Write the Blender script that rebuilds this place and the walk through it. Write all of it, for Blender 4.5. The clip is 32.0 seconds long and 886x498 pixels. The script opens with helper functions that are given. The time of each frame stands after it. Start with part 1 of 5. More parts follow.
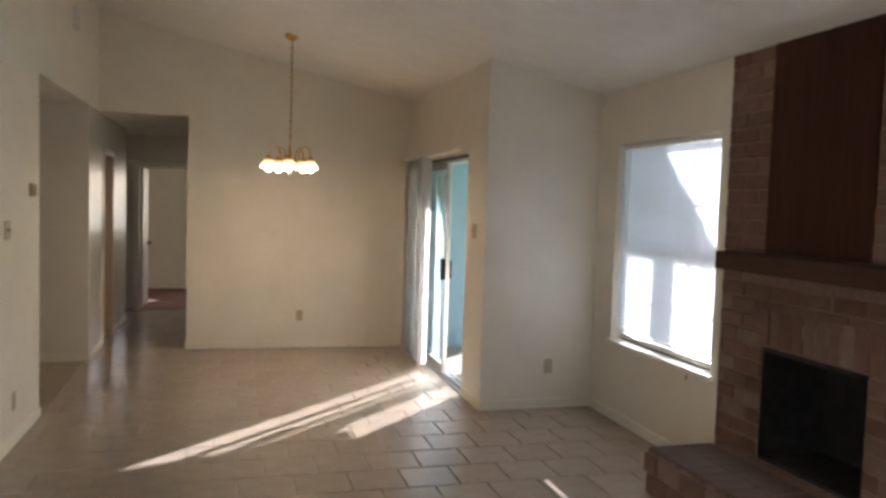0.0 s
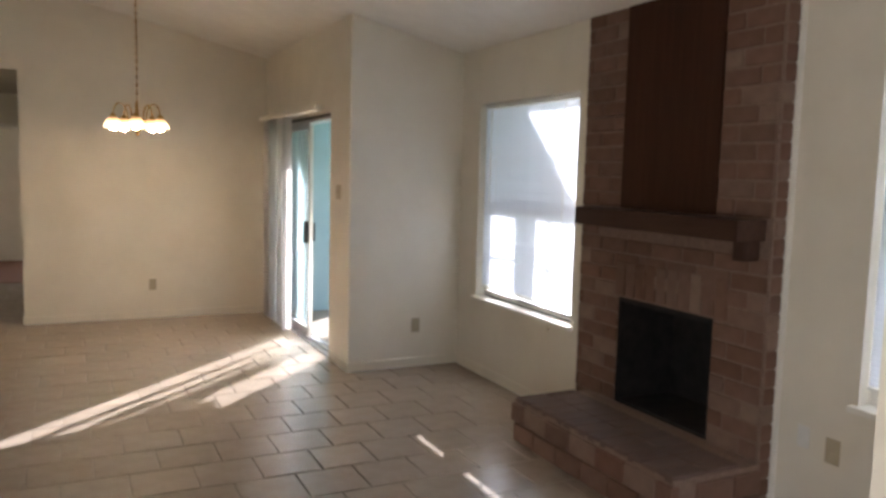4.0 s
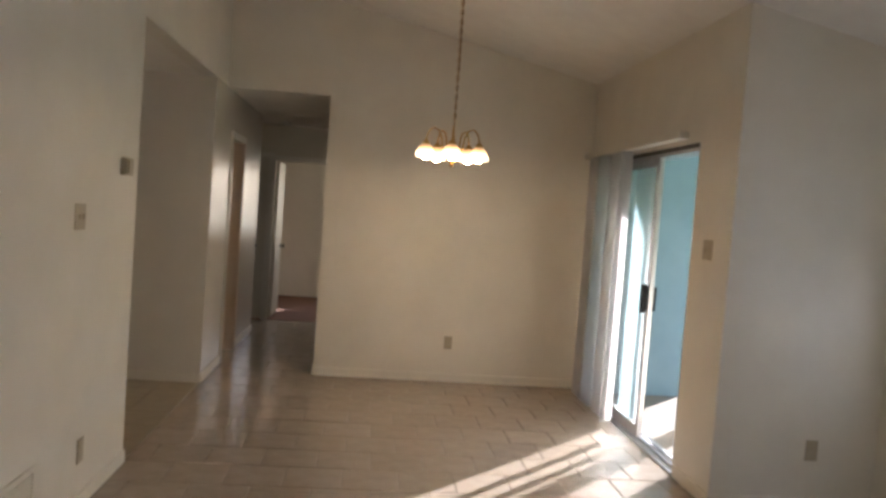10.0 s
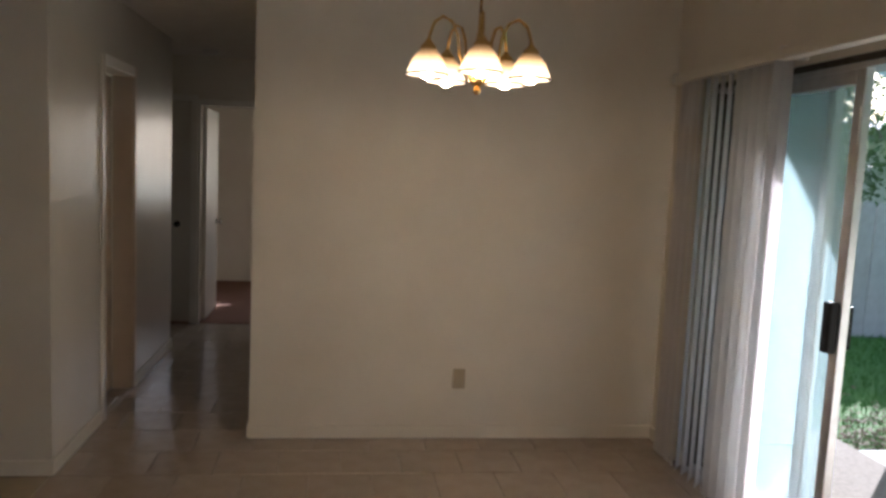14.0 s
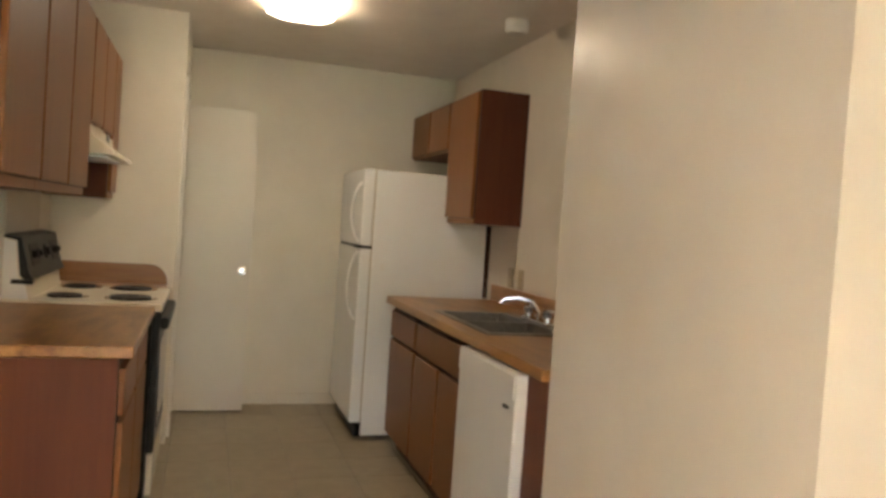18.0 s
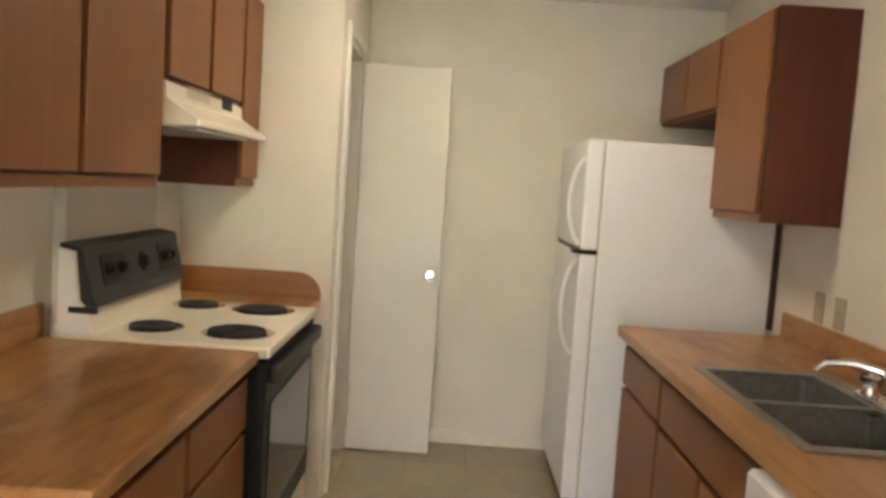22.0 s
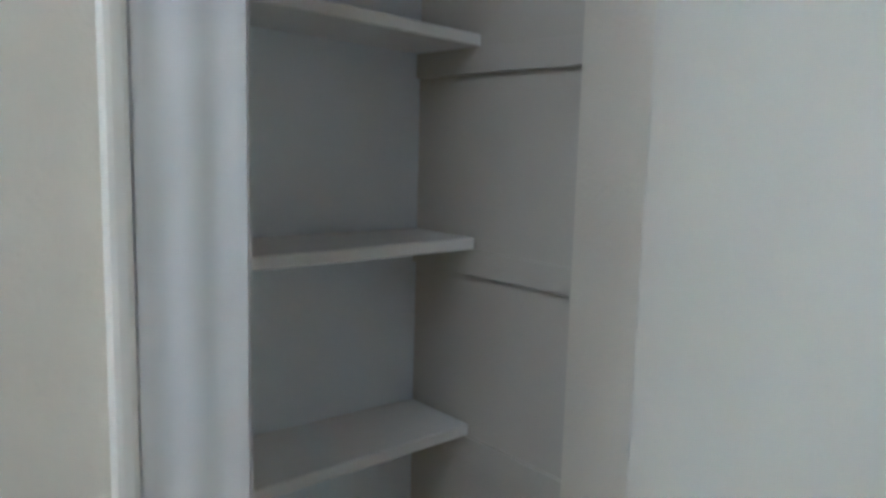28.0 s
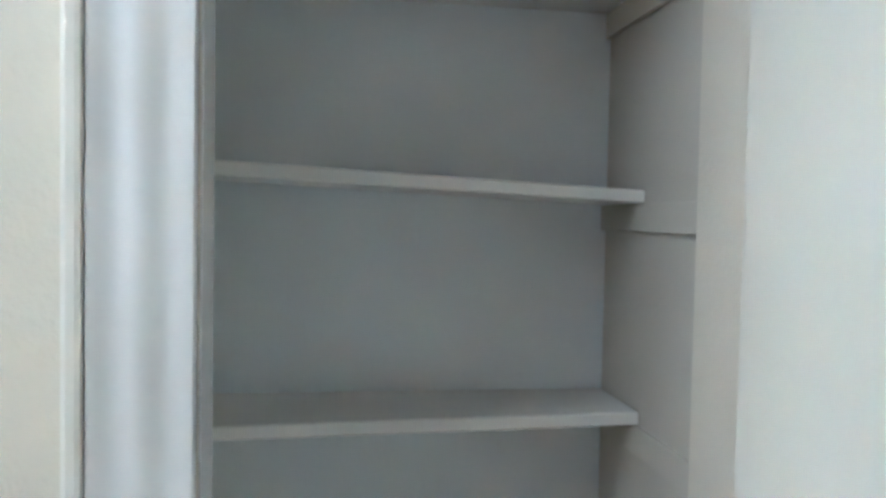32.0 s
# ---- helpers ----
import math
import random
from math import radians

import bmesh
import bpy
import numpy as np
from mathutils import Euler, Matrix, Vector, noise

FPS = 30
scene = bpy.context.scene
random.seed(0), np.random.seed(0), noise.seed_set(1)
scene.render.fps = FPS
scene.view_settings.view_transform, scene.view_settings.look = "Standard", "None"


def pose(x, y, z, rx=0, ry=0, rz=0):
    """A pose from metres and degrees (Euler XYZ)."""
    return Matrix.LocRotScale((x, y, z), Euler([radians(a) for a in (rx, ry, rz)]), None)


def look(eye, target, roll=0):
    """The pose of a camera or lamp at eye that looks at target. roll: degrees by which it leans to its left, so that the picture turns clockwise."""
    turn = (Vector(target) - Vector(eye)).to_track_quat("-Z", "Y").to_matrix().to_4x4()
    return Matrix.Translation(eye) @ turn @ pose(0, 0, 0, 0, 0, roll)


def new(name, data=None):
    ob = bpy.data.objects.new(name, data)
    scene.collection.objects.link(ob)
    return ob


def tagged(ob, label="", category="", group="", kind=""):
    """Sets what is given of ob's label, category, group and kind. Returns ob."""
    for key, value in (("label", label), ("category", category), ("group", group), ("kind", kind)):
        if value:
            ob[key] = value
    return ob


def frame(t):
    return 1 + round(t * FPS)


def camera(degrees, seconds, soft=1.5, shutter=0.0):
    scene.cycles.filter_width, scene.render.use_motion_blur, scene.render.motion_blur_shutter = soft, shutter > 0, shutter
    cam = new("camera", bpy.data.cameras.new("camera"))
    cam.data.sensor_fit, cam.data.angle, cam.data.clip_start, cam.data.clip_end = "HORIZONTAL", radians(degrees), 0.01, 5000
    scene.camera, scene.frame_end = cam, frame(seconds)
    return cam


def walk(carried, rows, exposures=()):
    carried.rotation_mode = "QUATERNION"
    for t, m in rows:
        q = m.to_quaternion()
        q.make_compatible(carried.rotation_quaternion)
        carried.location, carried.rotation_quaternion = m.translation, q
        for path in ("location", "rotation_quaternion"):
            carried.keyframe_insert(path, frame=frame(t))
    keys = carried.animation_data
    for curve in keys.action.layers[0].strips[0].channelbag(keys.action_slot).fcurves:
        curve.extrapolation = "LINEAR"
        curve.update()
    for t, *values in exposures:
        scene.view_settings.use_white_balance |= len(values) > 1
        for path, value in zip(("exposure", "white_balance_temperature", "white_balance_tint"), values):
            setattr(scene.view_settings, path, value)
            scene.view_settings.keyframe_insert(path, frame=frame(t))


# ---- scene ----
PATH = [
    (0, (0.117, -0.166, 1.609), (0.648, 1.758, 1.492), 1.81),
    (0.5, (0.110, -0.146, 1.607), (0.672, 1.769, 1.482), 2.02),
    (1, (0.135, -0.135, 1.620), (0.714, 1.774, 1.481), 1.84),
    (1.5, (0.135, -0.109, 1.584), (0.747, 1.789, 1.443), 2.16),
    (2, (0.131, -0.102, 1.585), (0.785, 1.783, 1.433), 1.96),
    (2.5, (0.118, -0.101, 1.599), (0.823, 1.763, 1.432), 1.78),
    (3, (0.116, -0.089, 1.577), (0.884, 1.749, 1.402), 1.90),
    (3.5, (0.101, -0.114, 1.576), (0.929, 1.697, 1.388), 1.62),
    (5.5, (0.052, -0.109, 1.586), (0.996, 1.636, 1.331), 1.51),
    (6, (0.055, -0.099, 1.593), (0.996, 1.641, 1.298), 1.56),
    (6.5, (0.048, -0.095, 1.611), (0.957, 1.656, 1.285), 1.54),
    (7, (0.045, 0.007, 1.583), (0.881, 1.794, 1.256), 1.87),
    (7.5, (0.139, 0.126, 1.573), (0.819, 1.981, 1.265), 1.68),
    (8, (0.305, 0.334, 1.550), (0.781, 2.259, 1.282), 1.42),
    (8.5, (0.222, 0.602, 1.522), (0.576, 2.559, 1.312), 2.19),
    (9, (0.155, 0.896, 1.522), (0.449, 2.867, 1.359), 3.22),
    (9.5, (0.157, 1.193, 1.508), (0.387, 3.176, 1.387), 3.71),
    (10, (0.058, 1.505, 1.505), (0.254, 3.493, 1.409), 4.19),
    (10.5, (-0.074, 1.771, 1.520), (0.106, 3.761, 1.423), 4.58),
    (11, (-0.064, 1.954, 1.505), (0.073, 3.947, 1.416), 4.53),
    (11.5, (-0.060, 2.264, 1.516), (0.135, 4.251, 1.401), 4.06),
    (12, (-0.121, 2.559, 1.495), (0.166, 4.533, 1.358), 3.78),
    (12.5, (-0.112, 2.879, 1.493), (0.241, 4.841, 1.327), 3.40),
    (13, (-0.024, 3.223, 1.532), (0.360, 5.175, 1.330), 2.94),
    (13.5, (0.012, 3.570, 1.540), (0.408, 5.519, 1.324), 2.76),
    (14, (0.110, 3.994, 1.554), (0.384, 5.963, 1.339), 2.68),
    (14.5, (0.226, 4.420, 1.465), (0.213, 6.411, 1.277), 2.40),
    (15, (0.265, 4.531, 1.485), (-0.125, 6.484, 1.300), 4.30),
    (15.5, (0.357, 4.866, 1.364), (-0.443, 6.695, 1.238), 4.00),
    (17.5, (0.115, 6.455, 1.312), (-1.734, 7.214, 1.245), 3.28),
    (18, (-0.120, 6.634, 1.346), (-2.028, 7.231, 1.286), 3.98),
    (18.5, (-0.364, 6.790, 1.362), (-2.312, 7.244, 1.314), 4.41),
    (19, (-0.573, 7.009, 1.391), (-2.555, 7.271, 1.337), 3.99),
    (19.5, (-0.805, 7.084, 1.393), (-2.800, 7.223, 1.348), 3.81),
    (20, (-0.968, 7.146, 1.394), (-2.967, 7.180, 1.360), 3.38),
    (20.5, (-1.146, 7.165, 1.409), (-3.146, 7.120, 1.368), 3.44),
    (21, (-1.269, 7.182, 1.436), (-3.265, 7.079, 1.362), 3.31),
    (21.5, (-1.354, 7.127, 1.431), (-3.349, 7.031, 1.320), 3.32),
    (22, (-1.454, 6.986, 1.430), (-3.447, 6.965, 1.262), 3.79),
    (22.5, (-1.533, 6.938, 1.413), (-3.523, 6.923, 1.209), 3.50),
    (23, (-1.671, 6.937, 1.385), (-3.658, 6.867, 1.176), 3.21),
    (23.5, (-1.782, 7.089, 1.388), (-3.748, 6.793, 1.169), 1.68),
    (24, (-1.917, 7.234, 1.426), (-3.834, 6.718, 1.185), 0.74),
    (24.5, (-2.181, 7.169, 1.319), (-4.117, 6.687, 1.176), 1.19),
    (25, (-2.564, 7.300, 1.343), (-4.476, 6.726, 1.223), 1.66),
    (25.5, (-2.973, 7.362, 1.336), (-4.846, 6.668, 1.245), 2.23),
    (27.5, (-4.378, 7.067, 1.491), (-5.942, 5.846, 1.236), 3.53),
    (27.8, (-4.530, 7.067, 1.471), (-5.928, 5.660, 1.209), 2.25),
    (28, (-4.664, 7.005, 1.453), (-5.910, 5.465, 1.179), 1.58),
    (29, (-4.936, 7.090, 1.412), (-5.476, 5.214, 0.974), 2.88),
    (30, (-5.022, 7.132, 1.380), (-5.342, 5.238, 0.823), 2.69),
    (30.8, (-4.966, 7.097, 1.451), (-5.424, 5.175, 1.141), 1.90),
    (31.4, (-4.902, 7.064, 1.564), (-5.531, 5.183, 1.306), 1.21),
    (32, (-5.007, 7.115, 1.567), (-5.295, 5.137, 1.491), 1.09),
]

cam = camera(60.4, 32.0, soft=3.2)
walk(cam, [(t, look(e, a, r)) for t, e, a, r in PATH],
     exposures=[(0, 1.79, 6150, 15), (4, 1.91, 6200, 16), (7.5, 2.01, 6150, 16), (8.5, 1.91, 6200, 16), (10, 1.62, 6200, 16), (11, 1.52, 6150, 17), (12, 1.6, 6150, 16), (12.5, 1.37, 5900, 16), (13, 1.07, 5800, 17), (14, 1.0, 5900, 17), (15, 1.9, 6500, 16), (16.5, 2.8, 6600, 12), (18, 3.68, 6400, 14), (19, 3.84, 6350, 14), (20, 4.15, 6300, 15), (22, 4.32, 5850, 14), (23, 4.45, 5450, 12), (24, 4.55, 5100, 10), (25, 4.25, 4850, 8), (25.5, 4.25, 4800, 7), (28, 4.18, 4290, 8), (29, 4.86, 4220, 6), (31, 4.86, 4330, 7), (32, 4.95, 4260, 6)])

# ---- light ----
world = bpy.data.worlds.new("world")
scene.world = world
world.use_nodes = True
wn = world.node_tree.nodes
sky = wn.new("ShaderNodeTexSky")
sky.sky_type = "NISHITA"
sky.sun_disc = False
sky.sun_elevation = radians(25)
sky.sun_rotation = radians(45)
wn["Background"].inputs["Strength"].default_value = 0.11
world.node_tree.links.new(sky.outputs["Color"], wn["Background"].inputs["Color"])

sun = new("sun", bpy.data.lights.new("sun", "SUN"))
sun.data.energy, sun.data.angle, sun.data.color = 5.0, radians(0.5), (1.0, 0.985, 0.96)
sun.matrix_world = look((10, 16, 8.8), (2, 8, 3.8))


def area_lamp(name, eye, target, w, h, watts, color):
    d = bpy.data.lights.new(name, "AREA")
    d.shape, d.size, d.size_y, d.energy, d.color = "RECTANGLE", w, h, watts, color
    ob = new(name, d)
    ob.matrix_world = look(eye, target)
    return ob


area_lamp("window_daylight", (3.45, 4.48, 1.4), (2.0, 4.48, 1.2), 1.25, 1.45, 2.8, (0.86, 0.93, 1.0))
area_lamp("window_daylight", (3.55, 1.31, 1.4), (2.0, 1.31, 1.2), 1.2, 1.45, 7, (0.86, 0.93, 1.0))
# Fill lamp in an unseen doorway, added to brighten the east wall and chimney.
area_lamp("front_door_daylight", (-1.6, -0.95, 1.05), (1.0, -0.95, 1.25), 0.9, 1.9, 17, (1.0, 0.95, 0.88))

# ---- materials ----
def material(name):
    m = bpy.data.materials.new(name)
    m.use_nodes = True
    return m, m.node_tree, m.node_tree.nodes["Principled BSDF"]


def link(nt, a, b):
    nt.links.new(a, b)


def ramp(nt, fac, stops):
    r = nt.nodes.new("ShaderNodeValToRGB")
    while len(r.color_ramp.elements) < len(stops):
        r.color_ramp.elements.new(0.5)
    for e, (p, c) in zip(r.color_ramp.elements, stops):
        e.position, e.color = p, (*c, 1)
    link(nt, fac, r.inputs["Fac"])
    return r.outputs["Color"]


def noise_tex(nt, scale, detail=4.0, stretch=(1, 1, 1), rough=0.55):
    tc = nt.nodes.new("ShaderNodeTexCoord")
    mp = nt.nodes.new("ShaderNodeMapping")
    mp.inputs["Scale"].default_value = stretch
    n = nt.nodes.new("ShaderNodeTexNoise")
    n.inputs["Scale"].default_value, n.inputs["Detail"].default_value, n.inputs["Roughness"].default_value = scale, detail, rough
    link(nt, tc.outputs["Object"], mp.inputs["Vector"])
    link(nt, mp.outputs["Vector"], n.inputs["Vector"])
    return n.outputs["Fac"]


def bump(nt, bsdf, fac, strength, distance):
    b = nt.nodes.new("ShaderNodeBump")
    b.inputs["Strength"].default_value, b.inputs["Distance"].default_value = strength, distance
    link(nt, fac, b.inputs["Height"])
    link(nt, b.outputs["Normal"], bsdf.inputs["Normal"])


def mottled(name, c0, c1, scale, rough, bump_scale=0, bump_mm=0.0, metal=0.0, stretch=(1, 1, 1), spec=0.5, detail=5.0):
    m, nt, b = material(name)
    f = noise_tex(nt, scale, detail, stretch)
    link(nt, ramp(nt, f, [(0.3, c0), (0.7, c1)]), b.inputs["Base Color"])
    b.inputs["Roughness"].default_value, b.inputs["Metallic"].default_value = rough, metal
    b.inputs["Specular IOR Level"].default_value = spec
    if bump_scale:
        bump(nt, b, noise_tex(nt, bump_scale, 3.0, stretch), 0.6, bump_mm / 1000)
    return m


def wood(name, dark, mid, light, axis, rough=0.4, scale=9.0, spread=0.16, spec=0.5, along=0.06):
    """Grain that runs along an axis."""
    m, nt, b = material(name)
    s = [1.0, 1.0, 1.0]
    s["xyz".index(axis)] = along
    f = noise_tex(nt, scale * 4, 6.0, s, 0.65)
    g = noise_tex(nt, scale * 0.5, 3.0, [v if v < 1 else 0.8 for v in s], 0.5)
    mx = nt.nodes.new("ShaderNodeMath")
    mx.operation = "ADD"
    h = nt.nodes.new("ShaderNodeMath")
    h.operation = "MULTIPLY"
    h.inputs[1].default_value = 0.5
    link(nt, f, mx.inputs[0]), link(nt, g, mx.inputs[1]), link(nt, mx.outputs[0], h.inputs[0])
    link(nt, ramp(nt, h.outputs[0], [(0.5 - spread, dark), (0.5, mid), (0.5 + spread, light)]), b.inputs["Base Color"])
    b.inputs["Roughness"].default_value, b.inputs["Specular IOR Level"].default_value = rough, spec
    bump(nt, b, f, 0.25, 0.0006)
    return m


def varied(name, colors, rough, scale=30.0, bump_mm=0.6, spec=0.4):
    """Each piece takes its own tone; fine mottling and pits on top."""
    m, nt, b = material(name)
    oi = nt.nodes.new("ShaderNodeObjectInfo")
    n = len(colors)
    c = ramp(nt, oi.outputs["Random"], [(i / max(1, n - 1), col) for i, col in enumerate(colors)])
    f = noise_tex(nt, scale, 5.0)
    mixer = nt.nodes.new("ShaderNodeMix")
    mixer.data_type, mixer.blend_type = "RGBA", "MULTIPLY"
    mixer.inputs["Factor"].default_value = 0.8
    link(nt, c, mixer.inputs[6])
    link(nt, ramp(nt, f, [(0.3, (0.80, 0.78, 0.76)), (0.7, (1, 1, 1))]), mixer.inputs[7])
    link(nt, mixer.outputs[2], b.inputs["Base Color"])
    b.inputs["Roughness"].default_value = rough
    b.inputs["Specular IOR Level"].default_value = spec
    bump(nt, b, noise_tex(nt, scale * 3, 4.0), 0.6, bump_mm / 1000)
    return m


def glowing(name, color, strength):
    m, nt, b = material(name)
    b.inputs["Base Color"].default_value = (*color, 1)
    b.inputs["Emission Color"].default_value = (*color, 1)
    b.inputs["Emission Strength"].default_value = strength
    return m


def glass(name, tint=(0.95, 0.98, 0.97)):
    m, nt, b = material(name)
    b.inputs["Base Color"].default_value = (*tint, 1)
    b.inputs["Roughness"].default_value = 0.0
    b.inputs["IOR"].default_value = 1.45
    b.inputs["Transmission Weight"].default_value = 1.0
    return m


WALL = mottled("wall_paint", (0.74, 0.69, 0.59), (0.80, 0.75, 0.65), 3.0, 0.42, 160, 1.2)
GLOSS_WALL = mottled("gloss_wall_paint", (0.74, 0.69, 0.60), (0.79, 0.74, 0.65), 3.0, 0.27, 160, 0.8)
CEIL = mottled("ceiling_texture", (0.82, 0.78, 0.71), (0.87, 0.835, 0.765), 6.0, 0.8, 110, 3.0)
TRIM = mottled("trim_paint", (0.80, 0.77, 0.70), (0.84, 0.81, 0.75), 5.0, 0.3, 60, 0.3)
DOORP = mottled("door_paint", (0.73, 0.69, 0.61), (0.77, 0.73, 0.66), 2.0, 0.34, 120, 0.3)
GROUT = mottled("grout", (0.25, 0.21, 0.17), (0.35, 0.295, 0.24), 40.0, 0.85, 300, 0.5)
TILE = varied("floor_tile", [(0.37, 0.305, 0.245), (0.405, 0.335, 0.27), (0.385, 0.318, 0.258), (0.42, 0.35, 0.285)], 0.2, 9.0, 0.3, 0.55)
KTILE = varied("kitchen_vinyl", [(0.395, 0.33, 0.225), (0.42, 0.355, 0.245), (0.375, 0.315, 0.215)], 0.35, 10.0, 0.2, 0.4)
BRICK = varied("brick", [(0.165, 0.092, 0.064), (0.19, 0.108, 0.076), (0.215, 0.128, 0.094), (0.175, 0.106, 0.078), (0.27, 0.19, 0.148), (0.185, 0.10, 0.07)], 0.85, 14.0, 1.5, 0.25)
MORTAR = mottled("mortar", (0.19, 0.125, 0.094), (0.25, 0.168, 0.128), 40.0, 0.95, 120, 1.0)
SOOT = mottled("soot", (0.006, 0.005, 0.005), (0.02, 0.018, 0.016), 12.0, 0.95, 60, 1.0)
DARKWOOD = wood("dark_wood", (0.032, 0.012, 0.006), (0.048, 0.018, 0.009), (0.062, 0.025, 0.013), "z", 0.6, spec=0.15)
MANTEL = wood("mantel_wood", (0.040, 0.020, 0.013), (0.058, 0.029, 0.019), (0.078, 0.040, 0.027), "y", 0.65, spec=0.15)
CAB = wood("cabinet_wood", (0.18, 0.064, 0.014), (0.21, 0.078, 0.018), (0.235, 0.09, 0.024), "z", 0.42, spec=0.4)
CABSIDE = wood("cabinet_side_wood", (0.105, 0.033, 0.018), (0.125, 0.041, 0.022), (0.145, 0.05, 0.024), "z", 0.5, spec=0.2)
# Near-black brown: the shade of gaps and recesses is in the colour.
RECESS = mottled("recess_shade", (0.045, 0.016, 0.009), (0.065, 0.024, 0.013), 10.0, 0.6)
# Frame wood darkened for the shade between doors and drawers.
FRAMESHADE = wood("shaded_frame_wood", (0.05, 0.017, 0.008), (0.065, 0.023, 0.010), (0.08, 0.029, 0.013), "z", 0.5, spec=0.2)
LAMINATE = wood("laminate_top", (0.17, 0.07, 0.02), (0.35, 0.17, 0.052), (0.44, 0.23, 0.08), "x", 0.28, 4.5, 0.10, 0.5, 0.22)
LAMINATE_END = wood("laminate_splash", (0.22, 0.09, 0.025), (0.31, 0.145, 0.044), (0.38, 0.19, 0.065), "y", 0.3, 4.5, 0.14, 0.5, 0.12)
STOVETONE = mottled("stove_wall_tone", (0.60, 0.55, 0.455), (0.65, 0.60, 0.50), 4.0, 0.5, 120, 0.3)
WHITE = mottled("white_enamel", (0.80, 0.80, 0.78), (0.83, 0.83, 0.81), 4.0, 0.25, 260, 0.25)
ALMOND = mottled("almond_enamel", (0.78, 0.72, 0.58), (0.82, 0.76, 0.62), 5.0, 0.25)
BLACK = mottled("black_plastic", (0.007, 0.007, 0.0075), (0.011, 0.011, 0.012), 20.0, 0.42, spec=0.18)
DARKGREY = mottled("dark_grey_panel", (0.014, 0.0145, 0.016), (0.02, 0.0205, 0.023), 20.0, 0.42, spec=0.3)
BLACKGLASS = mottled("black_glass", (0.01, 0.01, 0.011), (0.014, 0.014, 0.015), 3.0, 0.08)
COIL = mottled("coil", (0.015, 0.014, 0.014), (0.03, 0.028, 0.027), 60.0, 0.6)
CHROME = mottled("chrome", (0.75, 0.75, 0.76), (0.82, 0.82, 0.83), 8.0, 0.12, metal=1.0)
STEEL = mottled("stainless_steel", (0.32, 0.315, 0.305), (0.41, 0.405, 0.395), 50.0, 0.4, metal=0.85, stretch=(0.05, 1, 1))
BRASS = mottled("brass", (0.62, 0.40, 0.14), (0.72, 0.49, 0.20), 12.0, 0.22, metal=1.0)
DARKBRASS = mottled("aged_brass", (0.16, 0.09, 0.03), (0.24, 0.14, 0.05), 14.0, 0.35, metal=1.0)
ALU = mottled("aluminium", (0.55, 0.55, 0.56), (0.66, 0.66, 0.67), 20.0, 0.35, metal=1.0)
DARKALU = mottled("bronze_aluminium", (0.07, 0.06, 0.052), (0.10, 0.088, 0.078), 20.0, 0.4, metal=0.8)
PLATE = mottled("plate_plastic", (0.42, 0.35, 0.24), (0.47, 0.40, 0.28), 20.0, 0.4)
WHITEPL = mottled("white_plastic", (0.74, 0.72, 0.68), (0.79, 0.77, 0.73), 20.0, 0.4)
GLASS = glass("clear_glass")
VINYL = mottled("blind_vinyl", (0.70, 0.67, 0.66), (0.76, 0.73, 0.72), 6.0, 0.4)
GLOSSTRIM = mottled("gloss_trim_paint", (0.78, 0.78, 0.78), (0.83, 0.83, 0.84), 5.0, 0.16, 40, 0.4)
# Blue tint and raised brightness put the daylight on the back wall into colour.
DAYBLUE = mottled("pantry_back_daylit", (0.80, 0.835, 0.845), (0.85, 0.885, 0.895), 3.0, 0.24, 120, 0.6)
# Cream wall tone made darker: the side wall's shade is in the colour.
PANTRYSHADE = mottled("pantry_side_shade", (0.60, 0.565, 0.49), (0.66, 0.62, 0.545), 3.0, 0.5, 120, 0.6)
SHELFP = mottled("shelf_paint", (0.81, 0.80, 0.77), (0.86, 0.85, 0.82), 4.0, 0.4, 90, 0.4)
# Tan holds the warm light that falls on the hallway closet door.
WARMTAN = mottled("warm_lit_tan", (0.60, 0.48, 0.36), (0.66, 0.54, 0.42), 5.0, 0.35, 60, 0.3)
CARPET = mottled("carpet", (0.22, 0.11, 0.075), (0.30, 0.16, 0.11), 90.0, 0.95, 400, 3.0)
CONCRETE = mottled("concrete", (0.70, 0.69, 0.67), (0.80, 0.79, 0.77), 5.0, 0.85, 90, 1.0)
GRASS = mottled("lawn", (0.07, 0.20, 0.03), (0.13, 0.31, 0.06), 2.0, 0.8, 60, 20.0)
FENCEW = varied("fence_wood", [(0.54, 0.53, 0.53), (0.62, 0.61, 0.61), (0.48, 0.47, 0.47)], 0.85, 9.0, 1.0, 0.2)
# Shaded copy of the fence wood.
FENCESHADE = varied("shaded_fence_wood", [(0.17, 0.145, 0.13), (0.21, 0.18, 0.16), (0.14, 0.12, 0.11)], 0.85, 9.0, 1.0, 0.2)
LITTER = varied("leaf_litter", [(0.20, 0.15, 0.09), (0.28, 0.22, 0.14), (0.36, 0.31, 0.20)], 0.8, 30.0, 0.3, 0.3)
BLUEP = mottled("pale_blue_paint", (0.44, 0.66, 0.74), (0.50, 0.72, 0.80), 3.0, 0.5, 60, 0.4)
# Pale blue paint darkened by about half: the wall's shade is in the colour.
OUTERSHADE = mottled("shaded_pale_blue", (0.23, 0.345, 0.41), (0.275, 0.40, 0.465), 3.0, 0.6, 60, 0.6)
HEARTHTOP = varied("hearth_brick", [(0.125, 0.082, 0.064), (0.14, 0.091, 0.071), (0.15, 0.10, 0.078)], 0.7, 8.0, 1.0, 0.3)
STUCCO = mottled("stucco", (0.72, 0.71, 0.69), (0.78, 0.77, 0.75), 6.0, 0.9, 80, 3.0)
ROOFM = mottled("roof_shingle", (0.16, 0.13, 0.11), (0.24, 0.20, 0.17), 12.0, 0.9, 40, 4.0)
